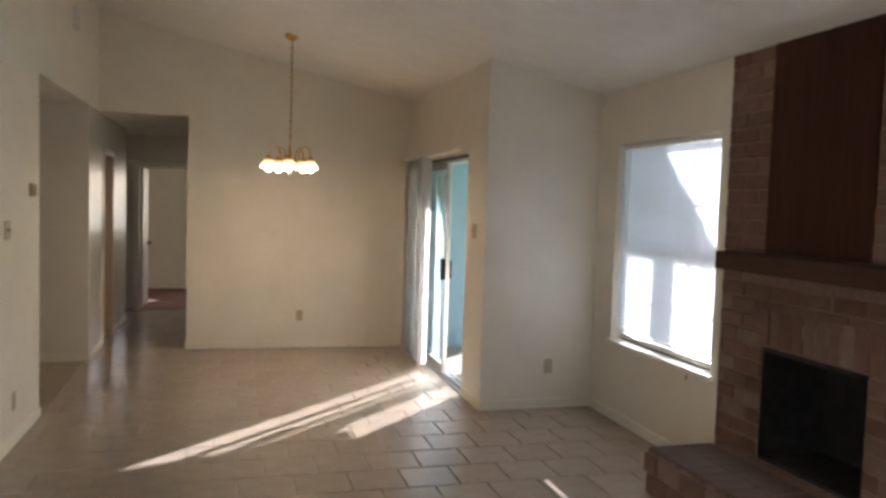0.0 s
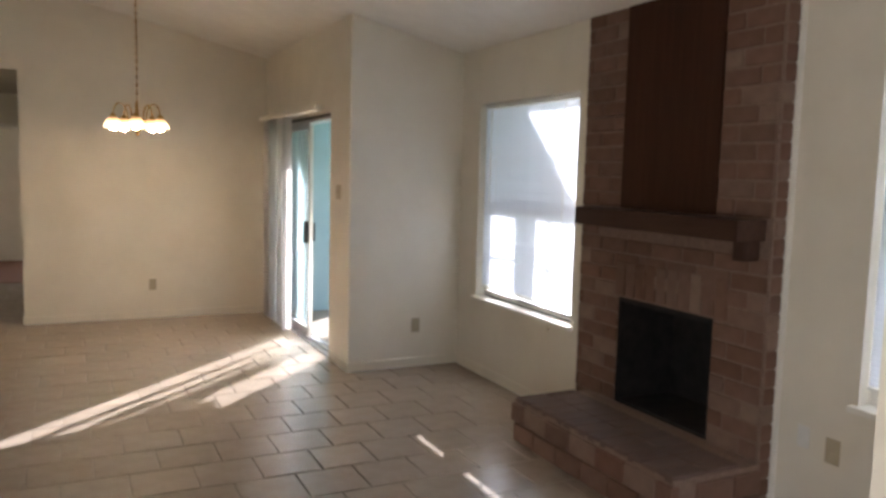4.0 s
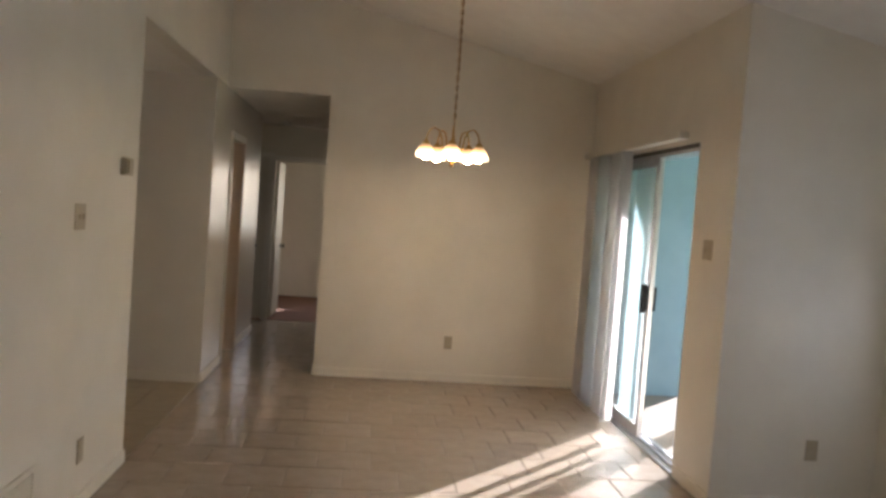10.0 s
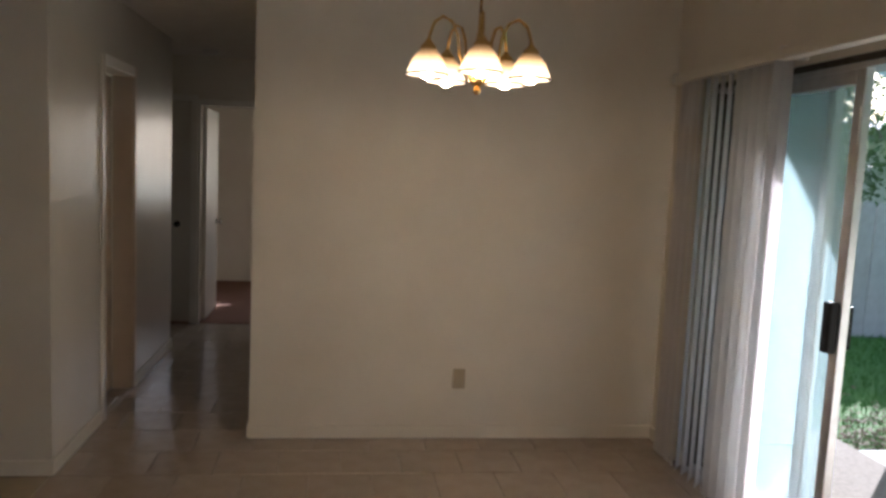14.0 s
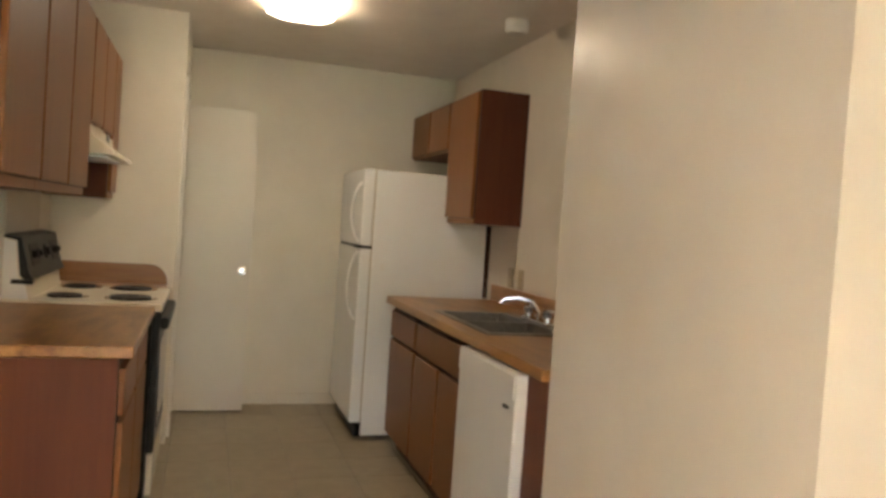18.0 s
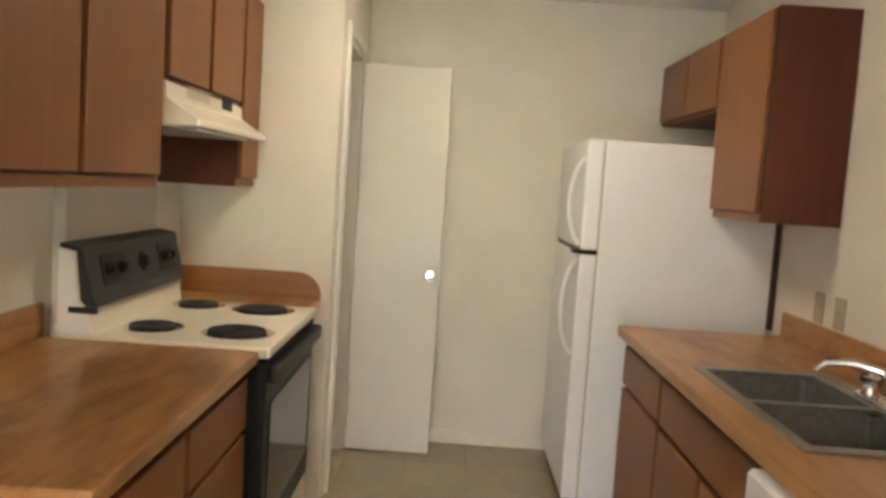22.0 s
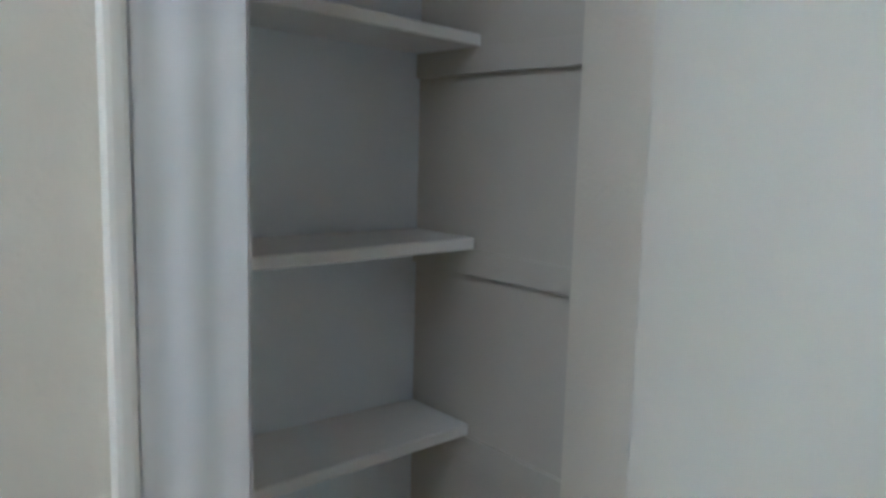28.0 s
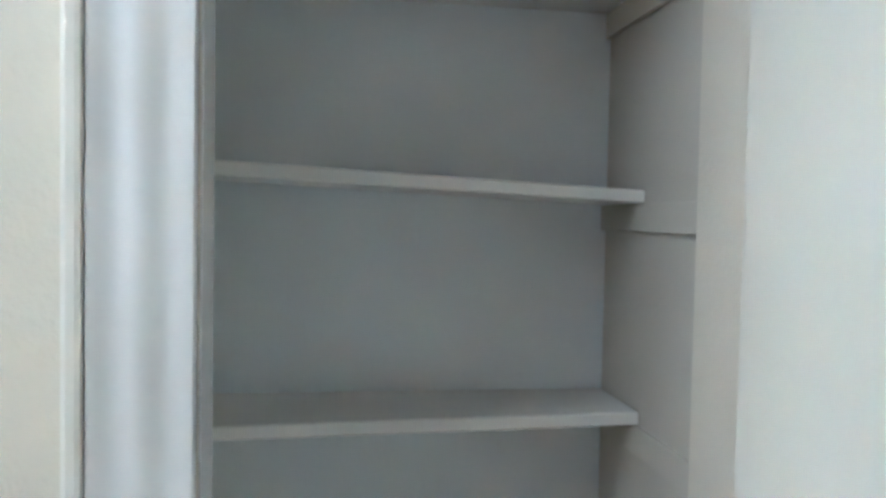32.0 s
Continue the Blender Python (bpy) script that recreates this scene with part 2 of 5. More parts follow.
BARK = mottled("bark", (0.10, 0.075, 0.05), (0.18, 0.14, 0.10), 14.0, 0.9, 30, 6.0)
LEAF = varied("leaf", [(0.10, 0.17, 0.075), (0.14, 0.23, 0.10), (0.19, 0.28, 0.14)], 0.5, 30.0, 0.3, 0.4)


def shade_glass():
    """Lit glass, hottest round the bulb at its mouth and amber towards the neck."""
    m, nt, bs = material("lamp_shade_glass")
    tc = nt.nodes.new("ShaderNodeTexCoord")
    sp = nt.nodes.new("ShaderNodeSeparateXYZ")
    link(nt, tc.outputs["Generated"], sp.inputs[0])
    col = ramp(nt, sp.outputs["Z"], [(0.0, (1.0, 0.78, 0.48)), (0.45, (1.0, 0.66, 0.32)), (0.95, (0.5, 0.24, 0.06))])
    pw = ramp(nt, sp.outputs["Z"], [(0.0, (1, 1, 1)), (0.4, (0.55, 0.55, 0.55)), (0.9, (0.05, 0.05, 0.05))])
    mu = nt.nodes.new("ShaderNodeMath")
    mu.operation = "MULTIPLY"
    mu.inputs[1].default_value = 2.4
    link(nt, pw, mu.inputs[0])
    link(nt, col, bs.inputs["Emission Color"]), link(nt, mu.outputs[0], bs.inputs["Emission Strength"])
    bs.inputs["Base Color"].default_value = (0.85, 0.72, 0.5, 1)
    bs.inputs["Roughness"].default_value = 0.25
    return m


SHADE = shade_glass()
BULB = glowing("bulb", (1.0, 0.72, 0.42), 128.0)
DIFFUSER = glowing("light_diffuser", (1.0, 0.84, 0.60), 1.65)


def slatted():
    m, nt, b = material("blind_slat")
    f = noise_tex(nt, 8.0)
    link(nt, ramp(nt, f, [(0.3, (0.72, 0.74, 0.80)), (0.7, (0.78, 0.80, 0.86))]), b.inputs["Base Color"])
    b.inputs["Roughness"].default_value = 0.4
    t = nt.nodes.new("ShaderNodeBsdfTranslucent")
    t.inputs["Color"].default_value = (0.8, 0.84, 0.95, 1)
    mx = nt.nodes.new("ShaderNodeMixShader")
    mx.inputs[0].default_value = 0.25
    out = nt.nodes["Material Output"]
    link(nt, b.outputs[0], mx.inputs[1]), link(nt, t.outputs[0], mx.inputs[2]), link(nt, mx.outputs[0], out.inputs["Surface"])
    return m


SLAT = slatted()

# ---- building helpers ----
AT = {}


def box(bm, x0, x1, y0, y1, z0, z1, bev=0.0):
    """Adds a box with its edges rounded by bev."""
    if not bev:
        v = [bm.verts.new((x, y, z)) for z in (z0, z1) for x, y in ((x0, y0), (x1, y0), (x1, y1), (x0, y1))]
        for q in ((3, 2, 1, 0), (4, 5, 6, 7), (0, 1, 5, 4), (1, 2, 6, 5), (2, 3, 7, 6), (3, 0, 4, 7)):
            bm.faces.new([v[i] for i in q])
        return bm
    t = bmesh.new()
    box(t, x0, x1, y0, y1, z0, z1)
    bmesh.ops.bevel(t, geom=t.edges[:], offset=bev, segments=2, profile=0.6, affect="EDGES")
    return merge(bm, t)


def merge(bm, t, m=None):
    if m is not None:
        t.transform(m)
    me = bpy.data.meshes.new("tmp")
    t.to_mesh(me)
    t.free()
    bm.from_mesh(me)
    bpy.data.meshes.remove(me)
    return bm


def B(*dims, bev=0.0):
    return box(bmesh.new(), *dims, bev=bev)


def cyl(bm, c, axis, r0, r1, length, seg=24):
    """A cylinder or cone from c along an axis."""
    t = bmesh.new()
    bmesh.ops.create_cone(t, cap_ends=True, segments=seg, radius1=r0, radius2=r1, depth=length)
    q = Vector((0, 0, 1)).rotation_difference(Vector(axis).normalized()).to_matrix().to_4x4()
    mid = Vector(c) + Vector(axis).normalized() * length / 2
    return merge(bm, t, Matrix.Translation(mid) @ q)


def lathe(bm, c, axis, profile, seg=28):
    """Turns a profile of (radius, height) about an axis through c."""
    t = bmesh.new()
    rings = [[t.verts.new((max(r, 1e-4) * math.cos(2 * math.pi * i / seg), max(r, 1e-4) * math.sin(2 * math.pi * i / seg), z))
              for i in range(seg)] for r, z in profile]
    for a, b in zip(rings, rings[1:]):
        for i in range(seg):
            t.faces.new((a[i], a[(i + 1) % seg], b[(i + 1) % seg], b[i]))
    for ring, flip in ((rings[0], True), (rings[-1], False)):
        t.faces.new(ring[::-1] if flip else ring)
    q = Vector((0, 0, 1)).rotation_difference(Vector(axis).normalized()).to_matrix().to_4x4()
    return merge(bm, t, Matrix.Translation(c) @ q)


def tube(bm, pts, r, seg=10, closed=False):
    """A round rod along points."""
    pts = [Vector(p) for p in pts]
    n = len(pts)
    rings, prev = [], None
    for i, p in enumerate(pts):
        a = pts[(i - 1) % n] if closed or i else p
        b = pts[(i + 1) % n] if closed or i < n - 1 else p
        d = (b - a).normalized()
        side = d.cross(Vector((0, 0, 1))) if prev is None else prev - d * prev.dot(d)
        if side.length < 1e-4:
            side = d.cross(Vector((0, 1, 0)))
        side.normalize()
        prev = side
        up = side.cross(d)
        rings.append([bm.verts.new(p + r * (math.cos(2 * math.pi * k / seg) * side + math.sin(2 * math.pi * k / seg) * up)) for k in range(seg)])
    pairs = list(zip(rings, rings[1:])) + ([(rings[-1], rings[0])] if closed else [])
    for a, b in pairs:
        for k in range(seg):
            bm.faces.new((a[k], a[(k + 1) % seg], b[(k + 1) % seg], b[k]))
    if not closed:
        bm.faces.new(rings[0]), bm.faces.new(rings[-1][::-1])
    return bm


def finish(bm, smooth=False):
    bmesh.ops.recalc_face_normals(bm, faces=bm.faces[:])
    if smooth:
        for f in bm.faces:
            f.smooth = True
        for e in bm.edges:
            if len(e.link_faces) == 2 and e.calc_face_angle(0) > 0.6:
                e.smooth = False


def thing(name, loc, label, category, group="", kind=""):
    ob = new(name)
    ob.location = loc
    AT[ob] = Vector(loc)
    return tagged(ob, label, category, group, kind)


def part(name, bm, mat, parent=None, label="", smooth=False):
    """One mesh, in world places, under a thing or a part."""
    finish(bm, smooth)
    at = AT.get(parent, Vector((0, 0, 0)))
    bm.transform(Matrix.Translation(-at))
    me = bpy.data.meshes.new(name)
    bm.to_mesh(me)
    bm.free()
    me.materials.append(mat)
    ob = new(name, me)
    ob.parent = parent
    AT[ob] = at
    if label:
        ob["label"] = label
    return ob


def struct(name, bm, mat, label, category, smooth=False):
    ob = part(name, bm, mat, None, "", smooth)
    return tagged(ob, label, category, kind="structure")


def single(name, bm, mat, label, category, group="", smooth=False):
    """A thing that is one mesh, with its origin at its base."""
    xs = [v.co for v in bm.verts]
    c = Vector(((min(v.x for v in xs) + max(v.x for v in xs)) / 2, (min(v.y for v in xs) + max(v.y for v in xs)) / 2, min(v.z for v in xs)))
    bm.transform(Matrix.Translation(-c))
    ob = part(name, bm, mat, None, "", smooth)
    ob.location = c
    AT[ob] = c
    return tagged(ob, label, category, group)


# ---- setting ----
XL, XW, XS, XR = -1.21, 2.95, 2.0, 3.06   # left wall, window wall, slider wall, wall beside the chimney
YD, YJ, YB = 8.2, 5.44, -2.2              # dining wall, jog, wall behind the start
T = 0.12
H = 2.44


def vault(x):
    return 2.74 + 0.22 * (2.0 - x)


def boxes(*rows):
    """The outer skin of several boxes together, welded where they touch."""
    bm = bmesh.new()
    cuts = [sorted({round(r[2 * a + k], 5) for r in rows for k in (0, 1)}) for a in range(3)]
    full = set()
    for r in rows:
        spans = [[i for i, c in enumerate(cuts[a]) if r[2 * a] - 1e-4 < c < r[2 * a + 1] - 1e-4] for a in range(3)]
        full |= {(i, j, k) for i in spans[0] for j in spans[1] for k in spans[2]}
    made = {}

    def corner(i, j, k):
        if (i, j, k) not in made:
            made[i, j, k] = bm.verts.new((cuts[0][i], cuts[1][j], cuts[2][k]))
        return made[i, j, k]

    for c in sorted(full):
        for a in range(3):
            b, d = (a + 1) % 3, (a + 2) % 3
            for side in (0, 1):
                n = list(c)
                n[a] += 1 if side else -1
                if tuple(n) in full:
                    continue
                ring = []
                for u, v in ((0, 0), (1, 0), (1, 1), (0, 1)):
                    q = list(c)
                    q[a] += side
                    q[b] += u
                    q[d] += v
                    ring.append(corner(*q))
                bm.faces.new(ring if side else ring[::-1])
    return bm


def slope_wall(bm, x0, x1, y0, y1, z0):
    """A wall across x whose top follows the vault."""
    v = [bm.verts.new(p) for p in ((x0, y0, z0), (x1, y0, z0), (x1, y1, z0), (x0, y1, z0),
                                   (x0, y0, vault(x0)), (x1, y0, vault(x1)), (x1, y1, vault(x1)), (x0, y1, vault(x0)))]
    for q in ((3, 2, 1, 0), (4, 5, 6, 7), (0, 1, 5, 4), (1, 2, 6, 5), (2, 3, 7, 6), (3, 0, 4, 7)):
        bm.faces.new([v[i] for i in q])


Z0 = -0.03
HX0, HX1 = XL, -0.35                       # hallway
KY0, KY1 = 5.79, 8.36                      # kitchen walls
KX = -5.6                                  # kitchen end wall
BX = -2.32                                 # end of the closet block beside the kitchen opening
BY = 7.71
SL0, SL1, SLH = 5.93, 7.75, 2.04           # slider opening

# The gap from y -1.4 to -0.5 is an unseen doorway, cut for the fill lamp.
struct("wall_west", boxes((XL - T, XL, YB, -1.4, Z0, vault(XL)), (XL - T, XL, -1.4, -0.5, 2.05, vault(XL)), (XL - T, XL, -0.5, KY0, Z0, vault(XL)), (XL - T, XL, KY0, BY, H, vault(XL)), (XL - T, XL, BY, YD, H, vault(XL))), WALL,
       "cream painted living room wall with a wide kitchen opening", "wall")
bm = bmesh.new()
slope_wall(bm, HX1, XS + T, YD, YD + T, Z0)
slope_wall(bm, XL - T, HX1, YD, YD + T, H)
struct("wall_north", bm, WALL, "cream painted dining wall beside the hallway opening", "wall")
struct("wall_slider", boxes((XS, XS + 0.15, YJ, SL0, Z0, vault(XS)), (XS, XS + 0.15, SL1, YD, Z0, vault(XS)), (XS, XS + 0.15, SL0, SL1, SLH, vault(XS))), WALL,
       "cream painted wall with a sliding patio door", "wall")
bm = bmesh.new()
slope_wall(bm, XS + 0.15, XR + 0.2, YJ, YJ + 0.15, Z0)
struct("wall_jog", bm, WALL, "cream painted return wall between slider and window", "wall")
W1 = (3.85, 5.13, 0.61, 2.105)
W2 = (0.7, 1.93, 0.63, 2.10)
CH0, CH1 = 2.35, 3.775                      # chimney
struct("wall_window", boxes((XW, XW + 0.15, W1[1], YJ, Z0, vault(XW)), (XW, XW + 0.15, CH1, W1[0], Z0, vault(XW)),
                            (XW, XW + 0.15, W1[0], W1[1], Z0, W1[2]), (XW, XW + 0.15, W1[0], W1[1], W1[3], vault(XW))), WALL,
       "cream painted wall round the large living room window", "wall")
struct("wall_east", boxes((XR, XR + 0.15, W2[1], CH0 + 0.1, Z0, vault(XR)), (XR, XR + 0.15, 0.4, W2[0], Z0, vault(XR)),
                          (XR, XR + 0.15, W2[0], W2[1], Z0, W2[2]), (XR, XR + 0.15, W2[0], W2[1], W2[3], vault(XR))), WALL,
       "cream painted wall beside the brick chimney", "wall")
bm = bmesh.new()
slope_wall(bm, 1.06, XR + 0.15, 0.35, 0.53, Z0)
slope_wall(bm, 1.06, 1.22, YB, 0.35, Z0)
slope_wall(bm, XL - T, 1.22, YB - T, YB, Z0)
struct("wall_entry", bm, WALL, "cream painted entry walls", "wall")

# kitchen, block and pantry walls
PX0, PX1, PY = -4.902, -5.38, 6.48          # pantry opening, face
SX = -4.67                                 # stub wall beside the stove
struct("wall_kitchen_south", boxes((KX - T, XL - T, KY0 - T, KY0, Z0, H), (SX, -3.715, KY0, KY0 + 0.04, Z0, H)), WALL, "cream painted kitchen wall behind the stove", "wall")
struct("wall_kitchen_north", boxes((KX - T, BX, KY1, KY1 + T, Z0, H)), WALL, "cream painted kitchen wall behind the sink", "wall")
struct("wall_kitchen_end", boxes((KX - T, KX, KY0, KY1, Z0, H)), WALL, "cream painted end wall of the kitchen", "wall")
struct("wall_block", boxes((BX, XL, BY, BY + T, Z0, H), (BX, BX + T, BY + T, KY1 + T, Z0, H), (XL - T, XL, BY + T, 8.52, Z0, H)), GLOSS_WALL,
       "cream painted closet block between kitchen and hallway", "wall")
struct("wall_pantry", boxes((SX - T, SX, KY0, PY - 0.055, Z0, H), (PX0, SX, PY - 0.055, PY, Z0, H), (KX, PX1, PY - 0.1, PY, Z0, H),
                            (PX1, PX0, PY - 0.1, PY, 2.03, H), (-5.54, -5.425, 5.88, PY - 0.1, Z0, H)), WALL,
       "cream painted pantry walls beside the stove", "wall")
struct("wall_pantry_back", boxes((-5.42, SX - T, 5.88, 6.0, Z0, H)), DAYBLUE, "back wall of the pantry, tinted pale blue for the daylight on it", "wall")
# Thin facing that carries the shaded tone of this side.
struct("wall_pantry_side", boxes((-5.425, -5.42, 5.88, PY - 0.1, Z0, H)), PANTRYSHADE, "cream side wall of the pantry with its shade put into the colour", "wall")

# hallway and bedroom
D1 = (8.52, 9.13)                           # door on the hallway's left
AX = -2.2                                  # alcove at the hallway's end
struct("wall_hall_west", boxes((XL - T, XL, D1[1], 10.28, Z0, H), (XL - T, XL, D1[0], D1[1], 2.03, H), (AX, XL - T, 10.18, 10.28, Z0, H), (AX - T, AX, 10.18, 11.2, Z0, H)),
       GLOSS_WALL, "glossy cream hallway wall with a doorway", "wall")
struct("wall_hall_east", boxes((HX1, HX1 + T, YD + T, 10.4, Z0, H), (HX1, HX1 + T, 10.4, 11.2, 2.2, H)), GLOSS_WALL, "cream painted hallway wall", "wall")
struct("wall_hall_end", boxes((-0.45, HX1 + T, 11.2, 11.3, Z0, H), (-1.235, -1.15, 11.2, 11.3, Z0, H), (AX - T, -1.985, 11.2, 11.3, Z0, H), (-1.985, -1.235, 11.2, 11.3, 2.03, H), (-1.15, -0.45, 11.2, 11.3, 2.0, H)), GLOSS_WALL,
       "cream painted wall at the end of the hallway", "wall")
struct("wall_bedroom", boxes((-2.6, -0.35, 13.73, 13.85, Z0, H), (0.75, 2.0, 13.73, 13.85, Z0, H), (-0.35, 0.75, 13.73, 13.85, Z0, 0.95), (-0.35, 0.75, 13.73, 13.85, 2.02, H),
                             (-2.6, -2.48, 11.3, 13.73, Z0, H), (1.9, 2.0, 10.3, 13.73, Z0, H), (-2.6, AX - T, 11.2, 11.3, Z0, H), (HX1 + T, 1.9, 10.3, 10.4, Z0, H)), WALL,
       "pale painted bedroom walls", "wall")

bm = bmesh.new()
v = [bm.verts.new((x, y, vault(x) + dz)) for dz in (0, 0.1) for x, y in ((XL - T, YB - T), (XR + 0.4, YB - T), (XR + 0.4, YD + T), (XL - T, YD + T))]
for q in ((3, 2, 1, 0), (4, 5, 6, 7), (0, 1, 5, 4), (1, 2, 6, 5), (2, 3, 7, 6), (3, 0, 4, 7)):
    bm.faces.new([v[i] for i in q])
struct("ceiling_vault", bm, CEIL, "cream textured vaulted ceiling", "ceiling")
struct("ceiling_kitchen", boxes((KX - T, XL - T, KY0 - T, KY1 + T, H, H + 0.1)), CEIL, "cream textured flat kitchen ceiling", "ceiling")
struct("ceiling_hall", boxes((AX - T, HX1 + T, YD + T, 11.2, H, H + 0.1), (-2.6, 2.0, 11.2, 13.85, H, H + 0.1), (HX1 + T, 2.0, 10.3, 11.2, H, H + 0.1)), CEIL, "textured flat hallway ceiling", "ceiling")
struct("roof_cap", boxes((-6.5, XL - T, -3.0, 14.5, 3.62, 3.7), (XL - T, 3.4, 8.35, 14.5, 2.6, 2.7), (-6.5, XL - T, -0.1, 5.6, -0.1, 3.62)), ROOFM, "brown shingle roof deck over the house", "roof")

floor = struct("floor", boxes((KX - T, XR + 0.15, YB - T, YD + T, -0.2, -0.006), (AX - T, HX1 + T, YD + T, 11.22, -0.2, -0.006)), GROUT, "tan ceramic tile floor with dark grout", "floor")
struct("carpet", boxes((-2.6, 2.0, 11.22, 13.85, -0.2, 0.004), (HX1 + T, 2.0, 10.3, 11.22, -0.2, 0.004)), CARPET, "reddish brown carpet in the bedroom", "carpet")

# ---- outdoors ----
struct("ground", boxes((-60, 60, -60, 90, -0.5, -0.13)), GRASS, "green mown lawn", "ground")
struct("patio", boxes((XS + 0.15, 4.6, 3.0, 8.15, -0.4, -0.07)), CONCRETE, "pale concrete patio slab outside the slider", "patio")
struct("outer_wall", boxes((XS + 0.15, 2.95, 8.1, 8.3, -0.13, 2.5)), OUTERSHADE, "pale blue outer wall of the patio with its shade put into the colour", "wall")


def sloped(x0, x1, y0, y1, d0, d1):
    """A slab that follows the fall of the patio roof."""
    bm = bmesh.new()
    f = [2.61 - 0.4 * (x - 2.15) for x in (x0, x1)]
    v = [bm.verts.new(p) for dz in (d0, d1) for p in ((x0, y0, f[0] + dz), (x1, y0, f[1] + dz), (x1, y1, f[1] + dz), (x0, y1, f[0] + dz))]
    for q in ((3, 2, 1, 0), (4, 5, 6, 7), (0, 1, 5, 4), (1, 2, 6, 5), (2, 3, 7, 6), (3, 0, 4, 7)):
        bm.faces.new([v[i] for i in q])
    return bm


po = thing("patio_cover", (3.45, 7.0, -0.07), "pale blue painted wooden patio cover on posts", "patio cover")
part("post", B(3.43, 3.56, 7.85, 7.97, -0.07, 1.94, bev=0.008), BLUEP, po)
# Unseen post, placed so that its shadow bands the window_1 blind.
part("post", B(3.43, 3.56, 4.93, 5.08, -0.07, 1.94, bev=0.008), BLUEP, po)
part("beam", B(3.45, 3.54, 4.9, 8.0, 1.94, 2.05, bev=0.004), BLUEP, po)
part("roof_deck", sloped(XS + 0.16, 3.92, 5.62, 8.1, 0.0, 0.04), BLUEP, po)
# Unseen southward extension of the deck, added to shade the window_1 blind.
part("roof_deck", sloped(3.26, 3.92, 4.82, 5.615, 0.0, 0.04), BLUEP, po)
part("fascia", sloped(3.922, 3.95, 4.82, 8.12, 0.0, 0.09), BLUEP, po)
part("knee_brace", tube(bmesh.new(), [(3.55, 7.93, 1.58), (3.74, 7.93, 1.92)], 0.03, 4), BLUEP, po)

fence = thing("board_fence", (4.0, 11.9, -0.13), "grey weathered board fence behind the lawn", "fence")
random.seed(3)
bshape = None
for i in range(46):
    x = -1.2 + i * 0.1405
    if bshape is None:
        bm = bmesh.new()
        v = [bm.verts.new((a, b, c)) for b in (-0.01, 0.01) for a, c in ((-0.07, 0), (0.07, 0), (0.07, 1.47), (0.035, 1.53), (-0.035, 1.53), (-0.07, 1.47))]
        bm.faces.new(v[:6]), bm.faces.new(v[6:][::-1])
        for k in range(6):
            bm.faces.new((v[k], v[(k + 1) % 6], v[6 + (k + 1) % 6], v[6 + k]))
        finish(bm)
        bshape = bpy.data.meshes.new("board")
        bm.to_mesh(bshape)
        bm.free()
        bshape.materials.append(FENCEW)
        bshaded = bshape.copy()
        bshaded.materials[0] = FENCESHADE
    # Right-hand boards take the darker copy: shade on the fence, put into colour.
    b = new("board", bshape if x < 4.1 else bshaded)
    b.parent = fence
    b.location = (x + 1.0 - 4.0 + 1.2, random.uniform(-0.01, 0.01), random.uniform(-0.03, 0.02))
    b.rotation_euler = (0, random.uniform(-0.012, 0.012), 0)
for z in (0.3, 1.15):
    part("rail", B(-0.2, 7.5, 11.92, 11.96, z, z + 0.09), FENCEW, fence)
fence.rotation_euler = (0, 0, radians(-6))

nh = thing("neighbour_house", (11.5, 17.0, -0.13), "pale stucco neighbouring house with a low pale roof", "house")
part("wall", B(8.2, 15.0, 14.2, 20.0, -0.13, 2.25), STUCCO, nh)
bm = bmesh.new()
for y0, z0, y1, z1 in ((13.8, 2.25, 17.1, 2.65), (20.4, 2.25, 17.1, 2.65)):
    v = [bm.verts.new(p) for p in ((7.4, y0, z0), (15.4, y0, z0), (15.4, y1, z1), (7.4, y1, z1), (7.4, y0, z0 + 0.1), (15.4, y0, z0 + 0.1), (15.4, y1, z1 + 0.1), (7.4, y1, z1 + 0.1))]
    for q in ((3, 2, 1, 0), (4, 5, 6, 7), (0, 1, 5, 4), (1, 2, 6, 5), (2, 3, 7, 6), (3, 0, 4, 7)):
        bm.faces.new([v[i] for i in q])
part("roof", bm, CONCRETE, nh)
part("fascia", B(7.4, 15.4, 13.76, 13.8, 2.22, 2.34), ROOFM, nh)

# tree behind the fence: trunk, limbs and a crown of leaves
tree = thing("tree", (6.0, 13.8, -0.13), "leafy green tree standing behind the fence", "tree")
bm = tube(bmesh.new(), [(6.0, 13.8, -0.13), (5.95, 13.8, 1.0), (6.02, 13.75, 2.0)], 0.13, 9)
random.seed(11)
for k in range(9):
    a = k * 0.72
    tube(bm, [(6.0, 13.78, 1.4 + 0.07 * k), (6.0 + 0.6 * math.cos(a), 13.8 + 0.6 * math.sin(a), 2.1 + 0.05 * k), (6.0 + 1.3 * math.cos(a + 0.3), 13.8 + 1.3 * math.sin(a + 0.3), 2.7 + 0.08 * k)], 0.04, 6)
part("trunk", bm, BARK, tree)
vs, fs = [], []
